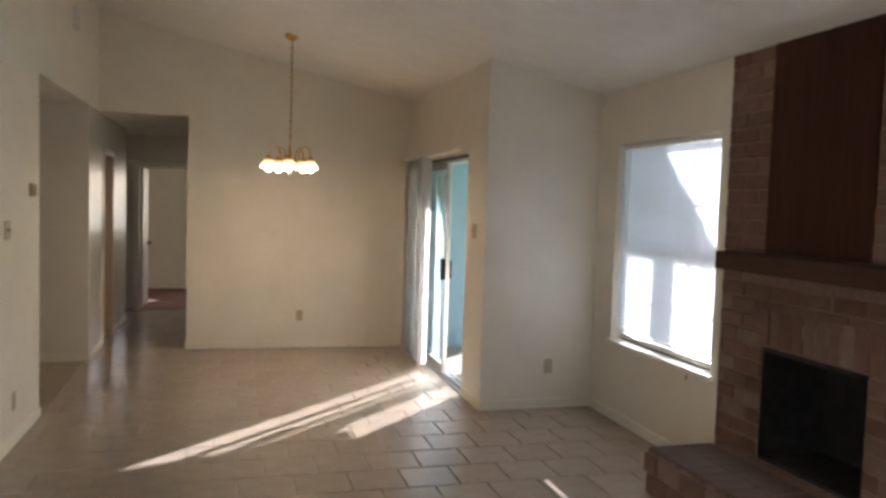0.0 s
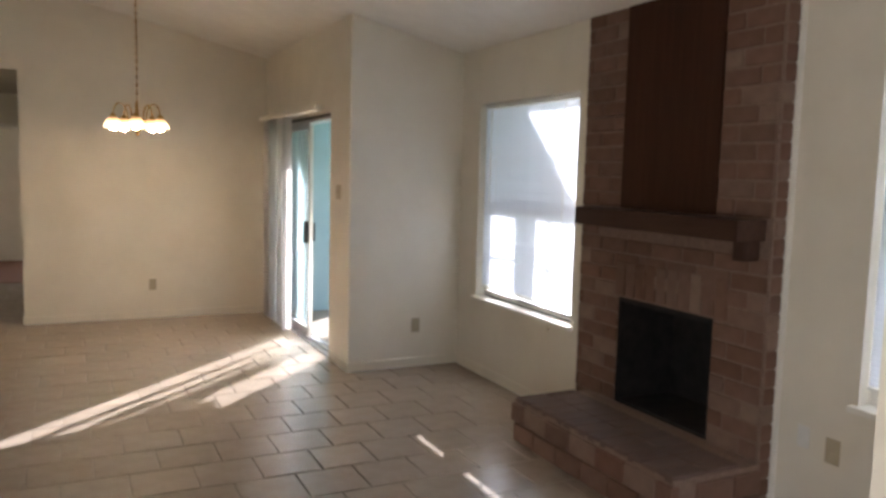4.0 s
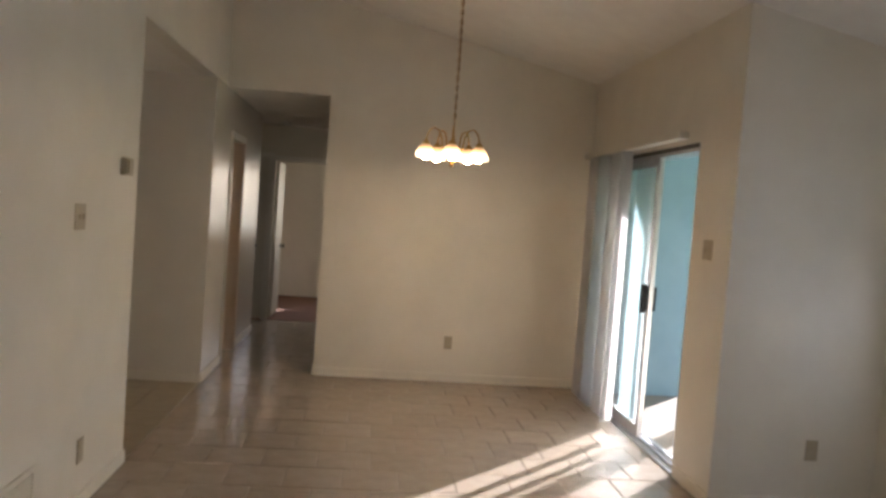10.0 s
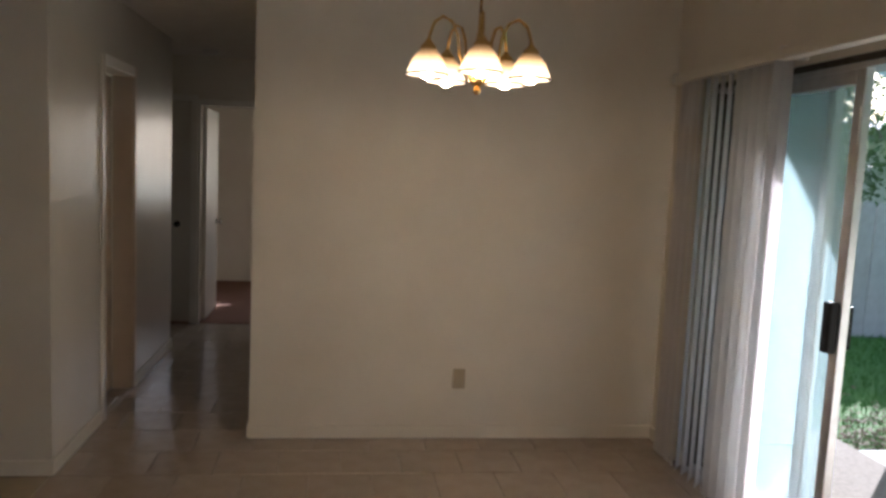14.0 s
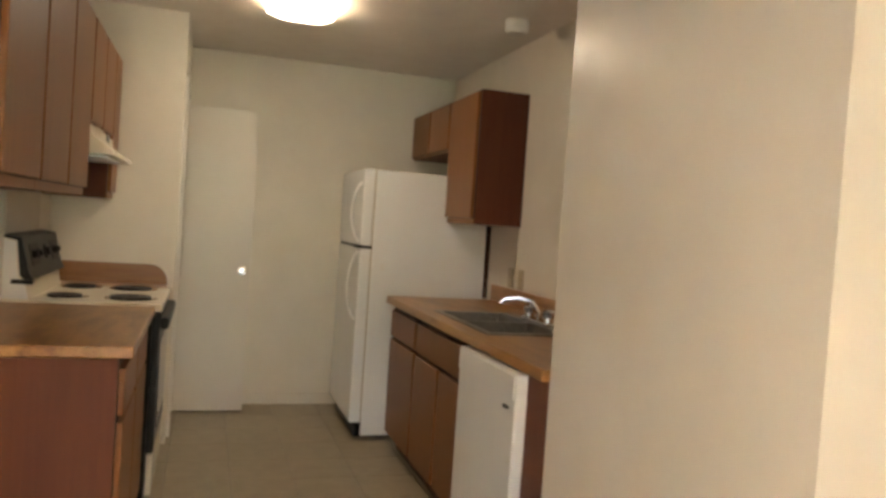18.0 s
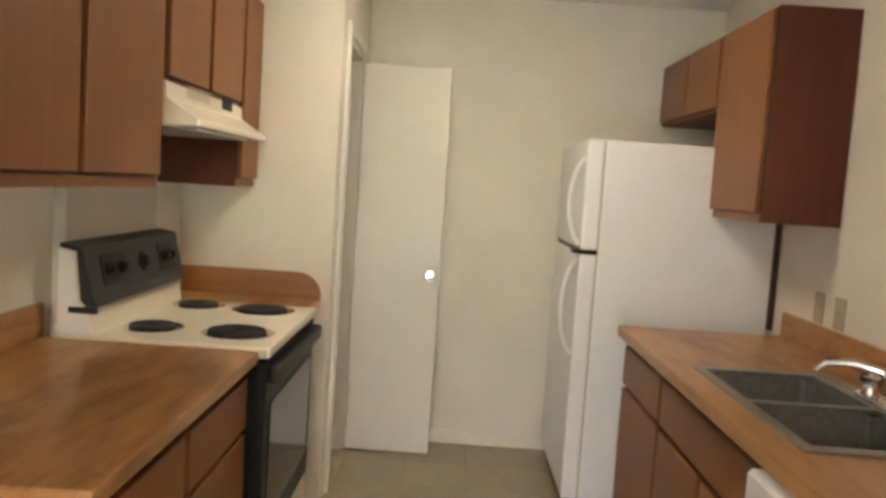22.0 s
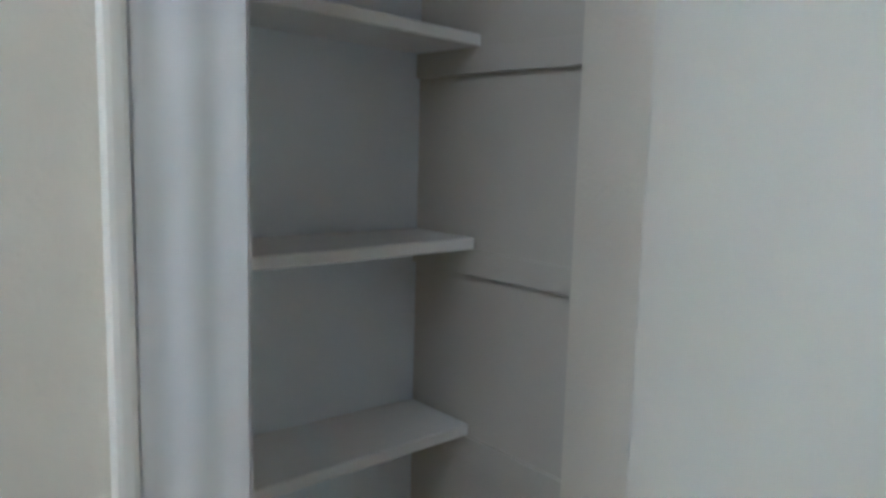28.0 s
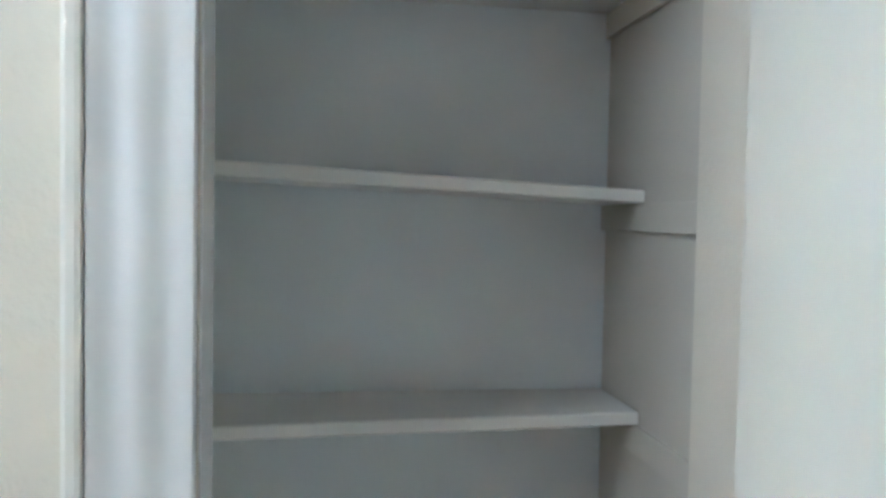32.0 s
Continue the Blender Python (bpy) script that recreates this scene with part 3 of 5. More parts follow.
for c in range(150):
    while True:
        p = Vector((random.uniform(-1, 1), random.uniform(-1, 1), random.uniform(-1, 1)))
        if 0.35 < p.length < 1:
            break
    p = Vector((p.x * 1.3 - 0.35 * p.z, p.y * 1.1, p.z * 1.25)) + Vector((6.25, 13.8, 2.3))
    for k in range(38):
        q = p + Vector((random.gauss(0, 0.2), random.gauss(0, 0.2), random.gauss(0, 0.16)))
        d = Vector((random.gauss(0, 1), random.gauss(0, 1), random.gauss(0, 0.6))).normalized()
        s = d.cross(Vector((random.gauss(0, 1), random.gauss(0, 1), random.gauss(0, 1)))).normalized()
        l, w = random.uniform(0.06, 0.11), random.uniform(0.022, 0.04)
        n = len(vs)
        vs += [q, q + d * l * 0.5 + s * w, q + d * l, q + d * l * 0.5 - s * w]
        fs.append((n, n + 1, n + 2, n + 3))
me = bpy.data.meshes.new("crown")
me.from_pydata([v - AT[tree] for v in vs], [], fs)
me.materials.append(LEAF)
crown = new("crown", me)
crown.parent = tree

stake = thing("garden_stake", (4.38, 11.2, -0.13), "thin white garden stake standing in the lawn", "stake")
part("rod", tube(bmesh.new(), [(4.38, 11.2, -0.13), (4.28, 11.22, 0.80)], 0.012, 8), WHITEPL, stake)
part("cap", lathe(bmesh.new(), (4.28, 11.22, 0.80), (0, 0, 1), [(0.012, 0), (0.016, 0.006), (0.01, 0.02), (0.0, 0.022)], 12), WHITEPL, stake)

# grass blades near the patio
vs, fs = [], []
random.seed(5)
for k in range(16000):
    x, y = random.uniform(1.0, 7.2), random.uniform(8.2, 11.8)
    a, hgt = random.uniform(0, 6.28), random.uniform(0.03, 0.075)
    n = len(vs)
    vs += [(x, y, -0.13), (x + 0.008 * math.cos(a), y + 0.008 * math.sin(a), -0.13), (x + random.gauss(0, 0.02), y + random.gauss(0, 0.02), -0.13 + hgt)]
    fs.append((n, n + 1, n + 2))
me = bpy.data.meshes.new("grass_blades")
me.from_pydata(vs, [], fs)
me.materials.append(GRASS)
tagged(new("grass_blades", me), "short green grass blades on the lawn", "grass", kind="stuff")

# dry leaves and bare earth along the patio's edge
vs, fs = [], []
random.seed(17)
for k in range(2600):
    x, y = random.uniform(2.9, 5.6), 8.17 + abs(random.gauss(0, 0.42))
    a, r, z = random.uniform(0, 6.28), random.uniform(0.012, 0.034), random.uniform(-0.128, -0.085)
    n = len(vs)
    for q in range(4):
        w = r if q % 2 == 0 else r * 0.5
        vs.append((x + w * math.cos(a + q * 1.5708), y + w * math.sin(a + q * 1.5708), z + random.uniform(-0.006, 0.012)))
    fs.append((n, n + 1, n + 2, n + 3))
me = bpy.data.meshes.new("leaf_litter")
me.from_pydata(vs, [], fs)
me.materials.append(LITTER)
tagged(new("leaf_litter", me), "dry brown leaves scattered along the patio edge", "leaves", kind="stuff")


def screen_mesh():
    m, nt, b = material("screen_mesh")
    b.inputs["Base Color"].default_value = (0.12, 0.13, 0.14, 1)
    b.inputs["Roughness"].default_value = 0.8
    t = nt.nodes.new("ShaderNodeBsdfTransparent")
    tl = nt.nodes.new("ShaderNodeBsdfTranslucent")
    tl.inputs["Color"].default_value = (0.60, 0.78, 0.82, 1)
    a = nt.nodes.new("ShaderNodeMixShader")
    c = nt.nodes.new("ShaderNodeMixShader")
    a.inputs[0].default_value, c.inputs[0].default_value = 0.5, 0.42
    link(nt, b.outputs[0], a.inputs[1]), link(nt, tl.outputs[0], a.inputs[2])
    link(nt, t.outputs[0], c.inputs[1]), link(nt, a.outputs[0], c.inputs[2])
    link(nt, c.outputs[0], nt.nodes["Material Output"].inputs["Surface"])
    return m


SCREEN = screen_mesh()

# ---- sliding door ----
def leaf(parent, name, x, y0, y1, z0, z1, st, thick, mat):
    """A glazed door leaf: stiles, rails and a pane."""
    lf = part(name, B(x, x + thick, y0, y0 + st, z0, z1, bev=0.003), mat, parent)
    part("stile", B(x, x + thick, y1 - st, y1, z0, z1, bev=0.003), mat, lf)
    part("rail", B(x, x + thick, y0 + st, y1 - st, z0, z0 + st * 1.4, bev=0.003), mat, lf)
    part("rail", B(x, x + thick, y0 + st, y1 - st, z1 - st, z1, bev=0.003), mat, lf)
    p = part("pane", B(x + thick / 2 - 0.003, x + thick / 2 + 0.003, y0 + st, y1 - st, z0 + st * 1.4, z1 - st), GLASS, lf)
    p.visible_shadow = False
    return lf


sd = thing("sliding_door", (XS + 0.07, 6.84, 0), "aluminium framed sliding glass patio door standing half open", "sliding door")
part("frame_jamb", B(XS + 0.005, XS + 0.145, SL0, SL0 + 0.03, 0, SLH, bev=0.003), ALU, sd)
# Far jamb takes the dark metal to stand in for shade behind the vanes.
part("frame_jamb", B(XS + 0.005, XS + 0.145, SL1 - 0.03, SL1, 0, SLH, bev=0.003), DARKALU, sd, "far jamb, darkened for the shade in its recess")
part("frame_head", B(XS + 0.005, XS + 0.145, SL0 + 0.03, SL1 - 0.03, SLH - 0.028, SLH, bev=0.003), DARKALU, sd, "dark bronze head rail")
part("head_track", B(XS + 0.01, XS + 0.14, SL0 + 0.03, SL1 - 0.03, SLH - 0.05, SLH - 0.028, bev=0.002), ALU, sd, "pale aluminium sliding track")
part("track", boxes((XS + 0.0, XS + 0.15, SL0 + 0.03, SL1 - 0.03, -0.02, 0.012), (XS + 0.04, XS + 0.045, SL0 + 0.03, SL1 - 0.03, 0.012, 0.03), (XS + 0.1, XS + 0.105, SL0 + 0.03, SL1 - 0.03, 0.012, 0.03)), ALU, sd)
sp = leaf(sd, "sliding_leaf", XS + 0.025, 6.63, 7.53, 0.03, SLH - 0.05, 0.055, 0.035, ALU)
fp = leaf(sd, "fixed_leaf", XS + 0.09, 6.88, SL1 - 0.03, 0.03, SLH - 0.05, 0.05, 0.035, ALU)
mesh_sheet = part("insect_screen", B(XS + 0.064, XS + 0.066, 6.7, 7.16, 0.1, SLH - 0.11), SCREEN, sp, "fine dark insect screen")
mesh_sheet.visible_shadow = False
part("handle", B(XS - 0.015, XS + 0.025, 6.64, 6.69, 0.905, 1.105, bev=0.008), BLACK, sp, "black plastic pull handle")
part("outer_handle", B(XS + 0.06, XS + 0.085, 6.64, 6.685, 0.92, 1.09, bev=0.006), BLACK, sp, "black plastic pull handle")
part("lock_plate", B(XS + 0.02, XS + 0.028, 6.635, 6.64, 1.7, 1.85), WHITEPL, sp)

vb = thing("vertical_blind", (XS - 0.08, 7.45, 2.03), "pale grey vinyl vertical blind drawn open beside the slider", "blind")
part("headrail", B(XS - 0.12, XS - 0.06, 5.98, 8.02, 2.055, 2.1, bev=0.004), WALL, vb)
part("bracket", B(XS - 0.12, XS, 7.96, 8.0, 2.06, 2.11), WHITEPL, vb)
part("bracket", B(XS - 0.12, XS, 6.96, 6.98, 2.06, 2.11), WHITEPL, vb)
random.seed(8)


def vane(y, turn, x=XS - 0.09):
    """One curved vane, turned from square to the wall."""
    bm = bmesh.new()
    cols = []
    for k in range(7):
        u = (k / 6 - 0.5) * 0.089
        bow = 0.009 * (1 - (2 * k / 6 - 1) ** 2)
        c, s = math.cos(radians(turn)), math.sin(radians(turn))
        cols.append([(x + u * c - bow * s, y + u * s + bow * c, z) for z in (0.035, 2.055)])
    top = [bm.verts.new(p[1]) for p in cols]
    bot = [bm.verts.new(p[0]) for p in cols]
    for k in range(6):
        bm.faces.new((bot[k], bot[k + 1], top[k + 1], top[k]))
    bmesh.ops.solidify(bm, geom=bm.faces[:], thickness=0.0012)
    return bm


part("vane", vane(6.985, 0), VINYL, vb)
for k, (y, turn) in enumerate([(7.035, 90), (7.11, 90), (7.185, 90), (7.26, 90), (7.325, 90), (7.41, 50), (7.485, 50), (7.56, 50), (7.635, 51), (7.705, 74), (7.775, 84), (7.85, 88), (7.9, 88)]):
    part("vane", vane(y, turn + random.uniform(-1.5, 1.5)), VINYL, vb)

# ---- windows with mini blinds ----
def window(name, x, w, label, group):
    y0, y1, z0, z1 = w
    win = thing(name, (x, (y0 + y1) / 2, z0), label, "window", group, "structure")
    d = 0.15
    for n, dims in (("window_frame", (x + 0.07, x + 0.14, y0, y0 + 0.04, z0, z1)), ("window_frame", (x + 0.07, x + 0.14, y1 - 0.04, y1, z0, z1)),
                    ("window_frame", (x + 0.07, x + 0.14, y0 + 0.04, y1 - 0.04, z1 - 0.04, z1)), ("window_frame", (x + 0.07, x + 0.14, y0 + 0.04, y1 - 0.04, z0, z0 + 0.05))):
        part(n, B(*dims, bev=0.003), TRIM, win)
    for lo in (z0 + 0.005, z0 + 0.039):
        part("gasket", B(x + 0.066, x + 0.07, y0 + 0.042, y1 - 0.042, lo, lo + 0.011), DARKALU, win, "dark line of the bottom frame")
    zm = z0 + 0.48 * (z1 - z0)
    part("meeting_rail", B(x + 0.08, x + 0.13, y0 + 0.04, y1 - 0.04, zm - 0.025, zm + 0.025, bev=0.003), TRIM, win)
    for lo, hi, off in ((z0 + 0.05, zm - 0.025, 0), (zm + 0.025, z1 - 0.04, 0.012)):
        pn = part("pane", B(x + 0.1 + off, x + 0.104 + off, y0 + 0.04, y1 - 0.04, lo, hi), GLASS, win)
        pn.visible_shadow = False
        for k in (1, 2):
            y = y0 + (y1 - y0) * k / 3
            part("muntin", B(x + 0.108 + off, x + 0.12 + off, y - 0.009, y + 0.009, lo, hi), TRIM, win)
        part("muntin", B(x + 0.121 + off, x + 0.13 + off, y0 + 0.04, y1 - 0.04, (lo + hi) / 2 - 0.009, (lo + hi) / 2 + 0.009), TRIM, win)
    part("window_sill", B(x - 0.035, x + 0.07, y0 - 0.03, y1 + 0.03, z0 - 0.025, z0 + 0.004, bev=0.006), TRIM, win)
    bl = thing("mini_blind", (x + 0.04, (y0 + y1) / 2, z1), "white mini blind let down over the window with slats closed", "blind", "mini blinds at the windows")
    part("headrail", B(x + 0.035, x + 0.065, y0 + 0.006, y1 - 0.012, z1 - 0.04, z1 - 0.006, bev=0.002), WHITEPL, bl)
    n = int((z1 - z0 - 0.12) / 0.0215)
    bm = bmesh.new()
    prof = [(-0.011, -0.0045), (0.0, 0.0012), (0.011, 0.0045)]
    ang = radians(62)
    pts = [(a * math.cos(ang) - b * math.sin(ang), a * math.sin(ang) + b * math.cos(ang)) for a, b in prof]
    hw = (y1 - y0) / 2 - 0.006
    lo = [bm.verts.new((a, -hw, b)) for a, b in pts]
    hi = [bm.verts.new((a, hw, b)) for a, b in pts]
    for k in range(2):
        f = bm.faces.new((lo[k], lo[k + 1], hi[k + 1], hi[k]))
        f.smooth = True
    me = bpy.data.meshes.new("slat")
    bm.to_mesh(me)
    bm.free()
    me.materials.append(SLAT)
    for k in range(n):
        s = new("slat", me)
        s.parent = bl
        s.location = (0.01, 0, -0.055 - k * 0.0215)
        s.rotation_euler = (0, random.uniform(-0.05, 0.05), random.uniform(-0.001, 0.001))
    zb = z1 - 0.055 - n * 0.0215
    part("bottom_rail", B(x + 0.038, x + 0.06, y0 + 0.008, y1 - 0.008, zb - 0.008, zb + 0.006, bev=0.002), WHITEPL, bl)
    for y in (y0 + 0.2, y1 - 0.2):
        part("cord", tube(bmesh.new(), [(x + 0.036, y, z1 - 0.04), (x + 0.036, y, zb)], 0.0009, 5), WHITEPL, bl)
    part("tilt_wand", tube(bmesh.new(), [(x + 0.031, y1 - 0.12, z1 - 0.04), (x + 0.029, y1 - 0.12, z1 - 0.75)], 0.004, 6), WHITEPL, bl)
    return win


window("window_1", XW, W1, "white framed window behind a closed mini blind", "living room windows")
bl = bpy.data.objects["mini_blind"]
part("pull_cord", tube(bmesh.new(), [(XW + 0.028, 4.03, W1[3] - 0.05), (XW + 0.02, 4.03, W1[2] + 0.06), (XW - 0.04, 4.03, W1[2] + 0.012), (XW - 0.045, 4.03, W1[2] - 0.03)], 0.0016, 5), WHITEPL, bl)
part("tassel", lathe(bmesh.new(), (XW - 0.045, 4.03, W1[2] - 0.065), (0, 0, 1), [(0.0, 0), (0.008, 0.002), (0.01, 0.012), (0.005, 0.032), (0.0, 0.036)], 12), PLATE, bl, "small tan plastic tassel", True)
window("window_2", XR, W2, "white framed window behind a closed mini blind", "living room windows")

bw = thing("window_3", (0.2, 13.73, 0.95), "bedroom window with a white frame", "window", "", "structure")
for dims in ((-0.35, -0.31, 13.75, 13.83, 0.95, 2.02), (0.71, 0.75, 13.75, 13.83, 0.95, 2.02), (-0.31, 0.71, 13.75, 13.83, 1.98, 2.02), (-0.31, 0.71, 13.75, 13.83, 0.95, 0.99)):
    part("window_frame", B(*dims), TRIM, bw)
area_lamp("bedroom_daylight", (0.2, 14.1, 1.5), (0.2, 12.0, 1.3), 1.1, 1.05, 5, (1.0, 0.94, 0.87))

# ---- fireplace ----
FX = 2.945
FB = (2.66, 3.40, 0.27, 0.88)
PN = (2.68, 3.40, 1.40)
HE = (2.42, 2.31, 3.66, 0.26)
fpl = thing("fireplace", (FX, 3.06, 0), "brown brick fireplace with a raised hearth, dark wood panel and mantel", "fireplace")
core = part("chimney_core", boxes((FX + 0.012, FX + 0.5, CH0 - 0.014, FB[0], 0, 2.62), (FX + 0.012, FX + 0.5, FB[1], CH1 - 0.002, 0, 2.62), (FX + 0.012, FX + 0.5, FB[0], FB[1], FB[3], 2.62),
                                  (FX + 0.012, FX + 0.5, FB[0], FB[1], 0, FB[2] - 0.02), (FX + 0.45, FX + 0.5, FB[0], FB[1], FB[2] - 0.02, FB[3])), MORTAR, fpl)
fb = part("firebox", B(FX + 0.43, FX + 0.45, FB[0] + 0.02, FB[1] - 0.02, FB[2] - 0.02, FB[3]), SOOT, fpl, "soot black firebox")
for dims in ((FX + 0.02, FX + 0.45, FB[0], FB[0] + 0.02, FB[2] - 0.02, FB[3]), (FX + 0.02, FX + 0.45, FB[1] - 0.02, FB[1], FB[2] - 0.02, FB[3]),
             (FX + 0.02, FX + 0.43, FB[0] + 0.02, FB[1] - 0.02, FB[2] - 0.02, FB[2]), (FX + 0.02, FX + 0.43, FB[0] + 0.02, FB[1] - 0.02, FB[3] - 0.03, FB[3])):
    part("lining", B(*dims), SOOT, fb)
pan = part("wood_panel", B(FX - 0.004, FX + 0.012, PN[0], PN[1], PN[2], 2.56), DARKWOOD, fpl, "dark stained wood panel")
mt = part("mantel", B(2.77, FX + 0.01, 2.37, 3.605, 1.295, 1.395, bev=0.008), MANTEL, fpl, "dark wood mantel shelf")
part("corbel", B(2.85, FX + 0.01, 2.4, 2.47, 1.2, 1.295, bev=0.01), MANTEL, mt)
hearth = part("hearth", B(HE[0] + 0.01, FX + 0.012, HE[1] + 0.01, HE[2] - 0.01, 0, HE[3] - 0.01), MORTAR, fpl)
part("edge_trim", B(XR - 0.03, XR, CH0 - 0.035, CH0 - 0.012, 0, 2.5, bev=0.004), TRIM, fpl, "white painted edge strip")
BRICKS = {}


def brick(parent, cx, cy, cz, sx, sy, sz, mat=BRICK):
    """One brick with worn edges; like sizes share a mesh."""
    key = (round(sx, 3), round(sy, 3), round(sz, 3), mat.name)
    if key not in BRICKS:
        bm = bmesh.new()
        box(bm, -sx / 2, sx / 2, -sy / 2, sy / 2, -sz / 2, sz / 2)
        bmesh.ops.bevel(bm, geom=bm.edges[:], offset=0.005, segments=1, affect="EDGES")
        me = bpy.data.meshes.new("brick")
        bm.to_mesh(me)
        bm.free()
        me.materials.append(mat)
        BRICKS[key] = me
    b = new("brick", BRICKS[key])
    b.parent = parent
    b.location = Vector((cx, cy, cz)) - AT[parent]
    b.rotation_euler = (random.gauss(0, 0.004), random.gauss(0, 0.006), random.gauss(0, 0.006))


random.seed(21)
CZ, CL = 0.088, 0.222
row = 0
z = HE[3]
while z < 2.55:
    off = 0.0 if row % 2 else CL / 2
    h_b = CZ - 0.011
    spans = [(CH0, CH1 - 0.002)]
    if z < FB[3] and z + h_b > FB[2] + 0.02:
        spans = [(CH0, FB[0]), (FB[1], CH1 - 0.002)]
    if z + h_b > PN[2] - 0.02:
        spans = [(CH0, PN[0]), (PN[1], CH1 - 0.002)]
    if 1.24 < z + h_b / 2 < 1.40:
        spans = [(3.61, CH1 - 0.002)]
    for a, b_ in spans:
        y = a - off
        while y < b_ - 0.01:
            y0_, y1_ = max(a, y), min(b_, y + CL - 0.011)
            if y1_ - y0_ > 0.03:
                brick(core, FX + 0.026 + random.uniform(-0.0025, 0.002), (y0_ + y1_) / 2, z + h_b / 2, 0.045, y1_ - y0_, h_b)
            y += CL
    z += CZ
    row += 1
# narrow return beside the wall
z, row = 0.0, 0
while z < 2.5:
    brick(core, FX + 0.065 + 0.002 * (row % 2), CH0 - 0.006, z + 0.038, 0.085, 0.03, CZ - 0.011)
    z += CZ
    row += 1
# soldier course over the opening
y = FB[0] - 0.08
while y < FB[1] + 0.02:
    brick(core, FX + 0.024, y + 0.034, FB[3] + 0.11, 0.05, 0.074, 0.2)
    y += 0.085
# hearth: front and end courses, top laid flat
for i, z in enumerate((0.06, 0.175)):
    y = HE[1] - (0.11 if i else 0)
    while y < HE[2] - 0.02:
        a, b_ = max(HE[1], y), min(HE[2], y + CL - 0.011)
        if b_ - a > 0.03:
            brick(hearth, HE[0] + 0.012 + random.uniform(-0.003, 0.003), (a + b_) / 2, z, 0.05, b_ - a, 0.104)
        y += CL
    for yy in (HE[1] + 0.012, HE[2] - 0.012):
        x = HE[0] + 0.04 + (0.1 if i else 0)
        while x < FX:
            a, b_ = x, min(FX, x + CL - 0.011)
            brick(hearth, (a + b_) / 2, yy, z, b_ - a, 0.05, 0.104)
            x += CL
x = HE[0] + 0.11
for i in range(3):
    y = HE[1] + 0.02
    while y < HE[2] - 0.04:
        b_ = min(HE[2] - 0.02, y + 0.1)
        if x + 0.1 < FX + 0.09:
            brick(hearth, x, (y + b_) / 2, HE[3] - 0.012, 0.2, b_ - y, 0.036, HEARTHTOP)
        y += 0.105
    x += 0.206

# ---- baseboards ----
def skirting(*runs):
    bm = bmesh.new()
    for x0, x1, y0, y1 in runs:
        box(bm, x0, x1, y0, y1, 0, 0.075, bev=0.004)
    return bm


struct("baseboard", skirting((HX1, XS - 0.012, YD - 0.012, YD), (XS - 0.012, XS, SL1 + 0.02, YD), (XS - 0.012, XS, YJ - 0.012, SL0 - 0.02), (XS, XW - 0.012, YJ - 0.012, YJ), (XW - 0.012, XW, HE[2], YJ),
                             (XR - 0.012, XR, 0.53, CH0 - 0.04), (XL, XL + 0.012, -0.5, KY0), (BX, XL, BY - 0.012, BY), (XL, XL + 0.012, BY - 0.012, 8.45), (HX1 - 0.012, HX1, YD, 10.4), (XL, XL + 0.012, D1[1] + 0.07, 10.28),
                             (KX, KX + 0.012, 6.5, KY1)), WALL, "cream painted baseboards along the walls", "baseboard")

# ---- plates on the walls ----
def plate(name, c, normal, w, hgt, label, cat, slots, mat=PLATE):
    """An outlet or switch plate on a wall, with its sockets or toggles."""
    n = Vector(normal)
    side = Vector((-n.y, n.x, 0))
    p = thing(name, c, label, cat, cat + " plates")

    def slab(u, vv, du, dv, d0, d1, bev=0.0):
        a = Vector(c) + side * (u - du / 2) + n * d0
        b = Vector(c) + side * (u + du / 2) + n * d1
        return B(min(a.x, b.x), max(a.x, b.x), min(a.y, b.y), max(a.y, b.y), c[2] + vv - dv / 2, c[2] + vv + dv / 2, bev=bev)

    part("plate", slab(0, 0, w, hgt, 0.0, 0.006, 0.002), mat, p)
    for u, vv, du, dv, d1, sname in slots:
        part(sname, slab(u, vv, du, dv, 0.005, d1, 0.001), mat, p)
    return p


OUTL = [(0, 0.02, 0.034, 0.028, 0.009, "socket"), (0, -0.02, 0.034, 0.028, 0.009, "socket")]
SW = [(0, 0, 0.01, 0.024, 0.016, "toggle")]
plate("outlet", (0.822, YD, 0.35), (0, -1, 0), 0.07, 0.115, "tan plastic outlet plate on the dining wall", "outlet", OUTL)
plate("outlet", (2.57, YJ, 0.34), (0, -1, 0), 0.07, 0.115, "tan plastic outlet plate on the return wall", "outlet", OUTL)
plate("outlet", (XR, 2.03, 0.40), (-1, 0, 0), 0.07, 0.115, "tan plastic outlet plate beside the chimney", "outlet", OUTL)
plate("outlet", (XR, 2.18, 0.42), (-1, 0, 0), 0.06, 0.1, "blank cream cable plate beside the chimney", "outlet", [], WHITEPL)
plate("outlet", (XL, 5.13, 0.28), (1, 0, 0), 0.07, 0.115, "tan plastic outlet plate on the living room wall", "outlet", OUTL)
plate("light_switch", (XL, 4.99, 1.37), (1, 0, 0), 0.115, 0.115, "tan double light switch on the living room wall", "switch", [(-0.023, 0, 0.01, 0.024, 0.016, "toggle"), (0.023, 0, 0.01, 0.024, 0.016, "toggle")])
plate("light_switch", (XS, 5.71, 1.40), (-1, 0, 0), 0.115, 0.115, "tan double light switch beside the slider", "switch", [(-0.023, 0, 0.01, 0.024, 0.016, "toggle"), (0.023, 0, 0.01, 0.024, 0.016, "toggle")])
plate("outlet", (-4.595, KY0 + 0.04, 1.095), (0, 1, 0), 0.07, 0.115, "tan outlet plate on the wall beside the stove", "outlet", OUTL)
plate("outlet", (-4.26, KY1, 1.07), (0, -1, 0), 0.07, 0.115, "tan outlet plate above the sink counter", "outlet", OUTL)
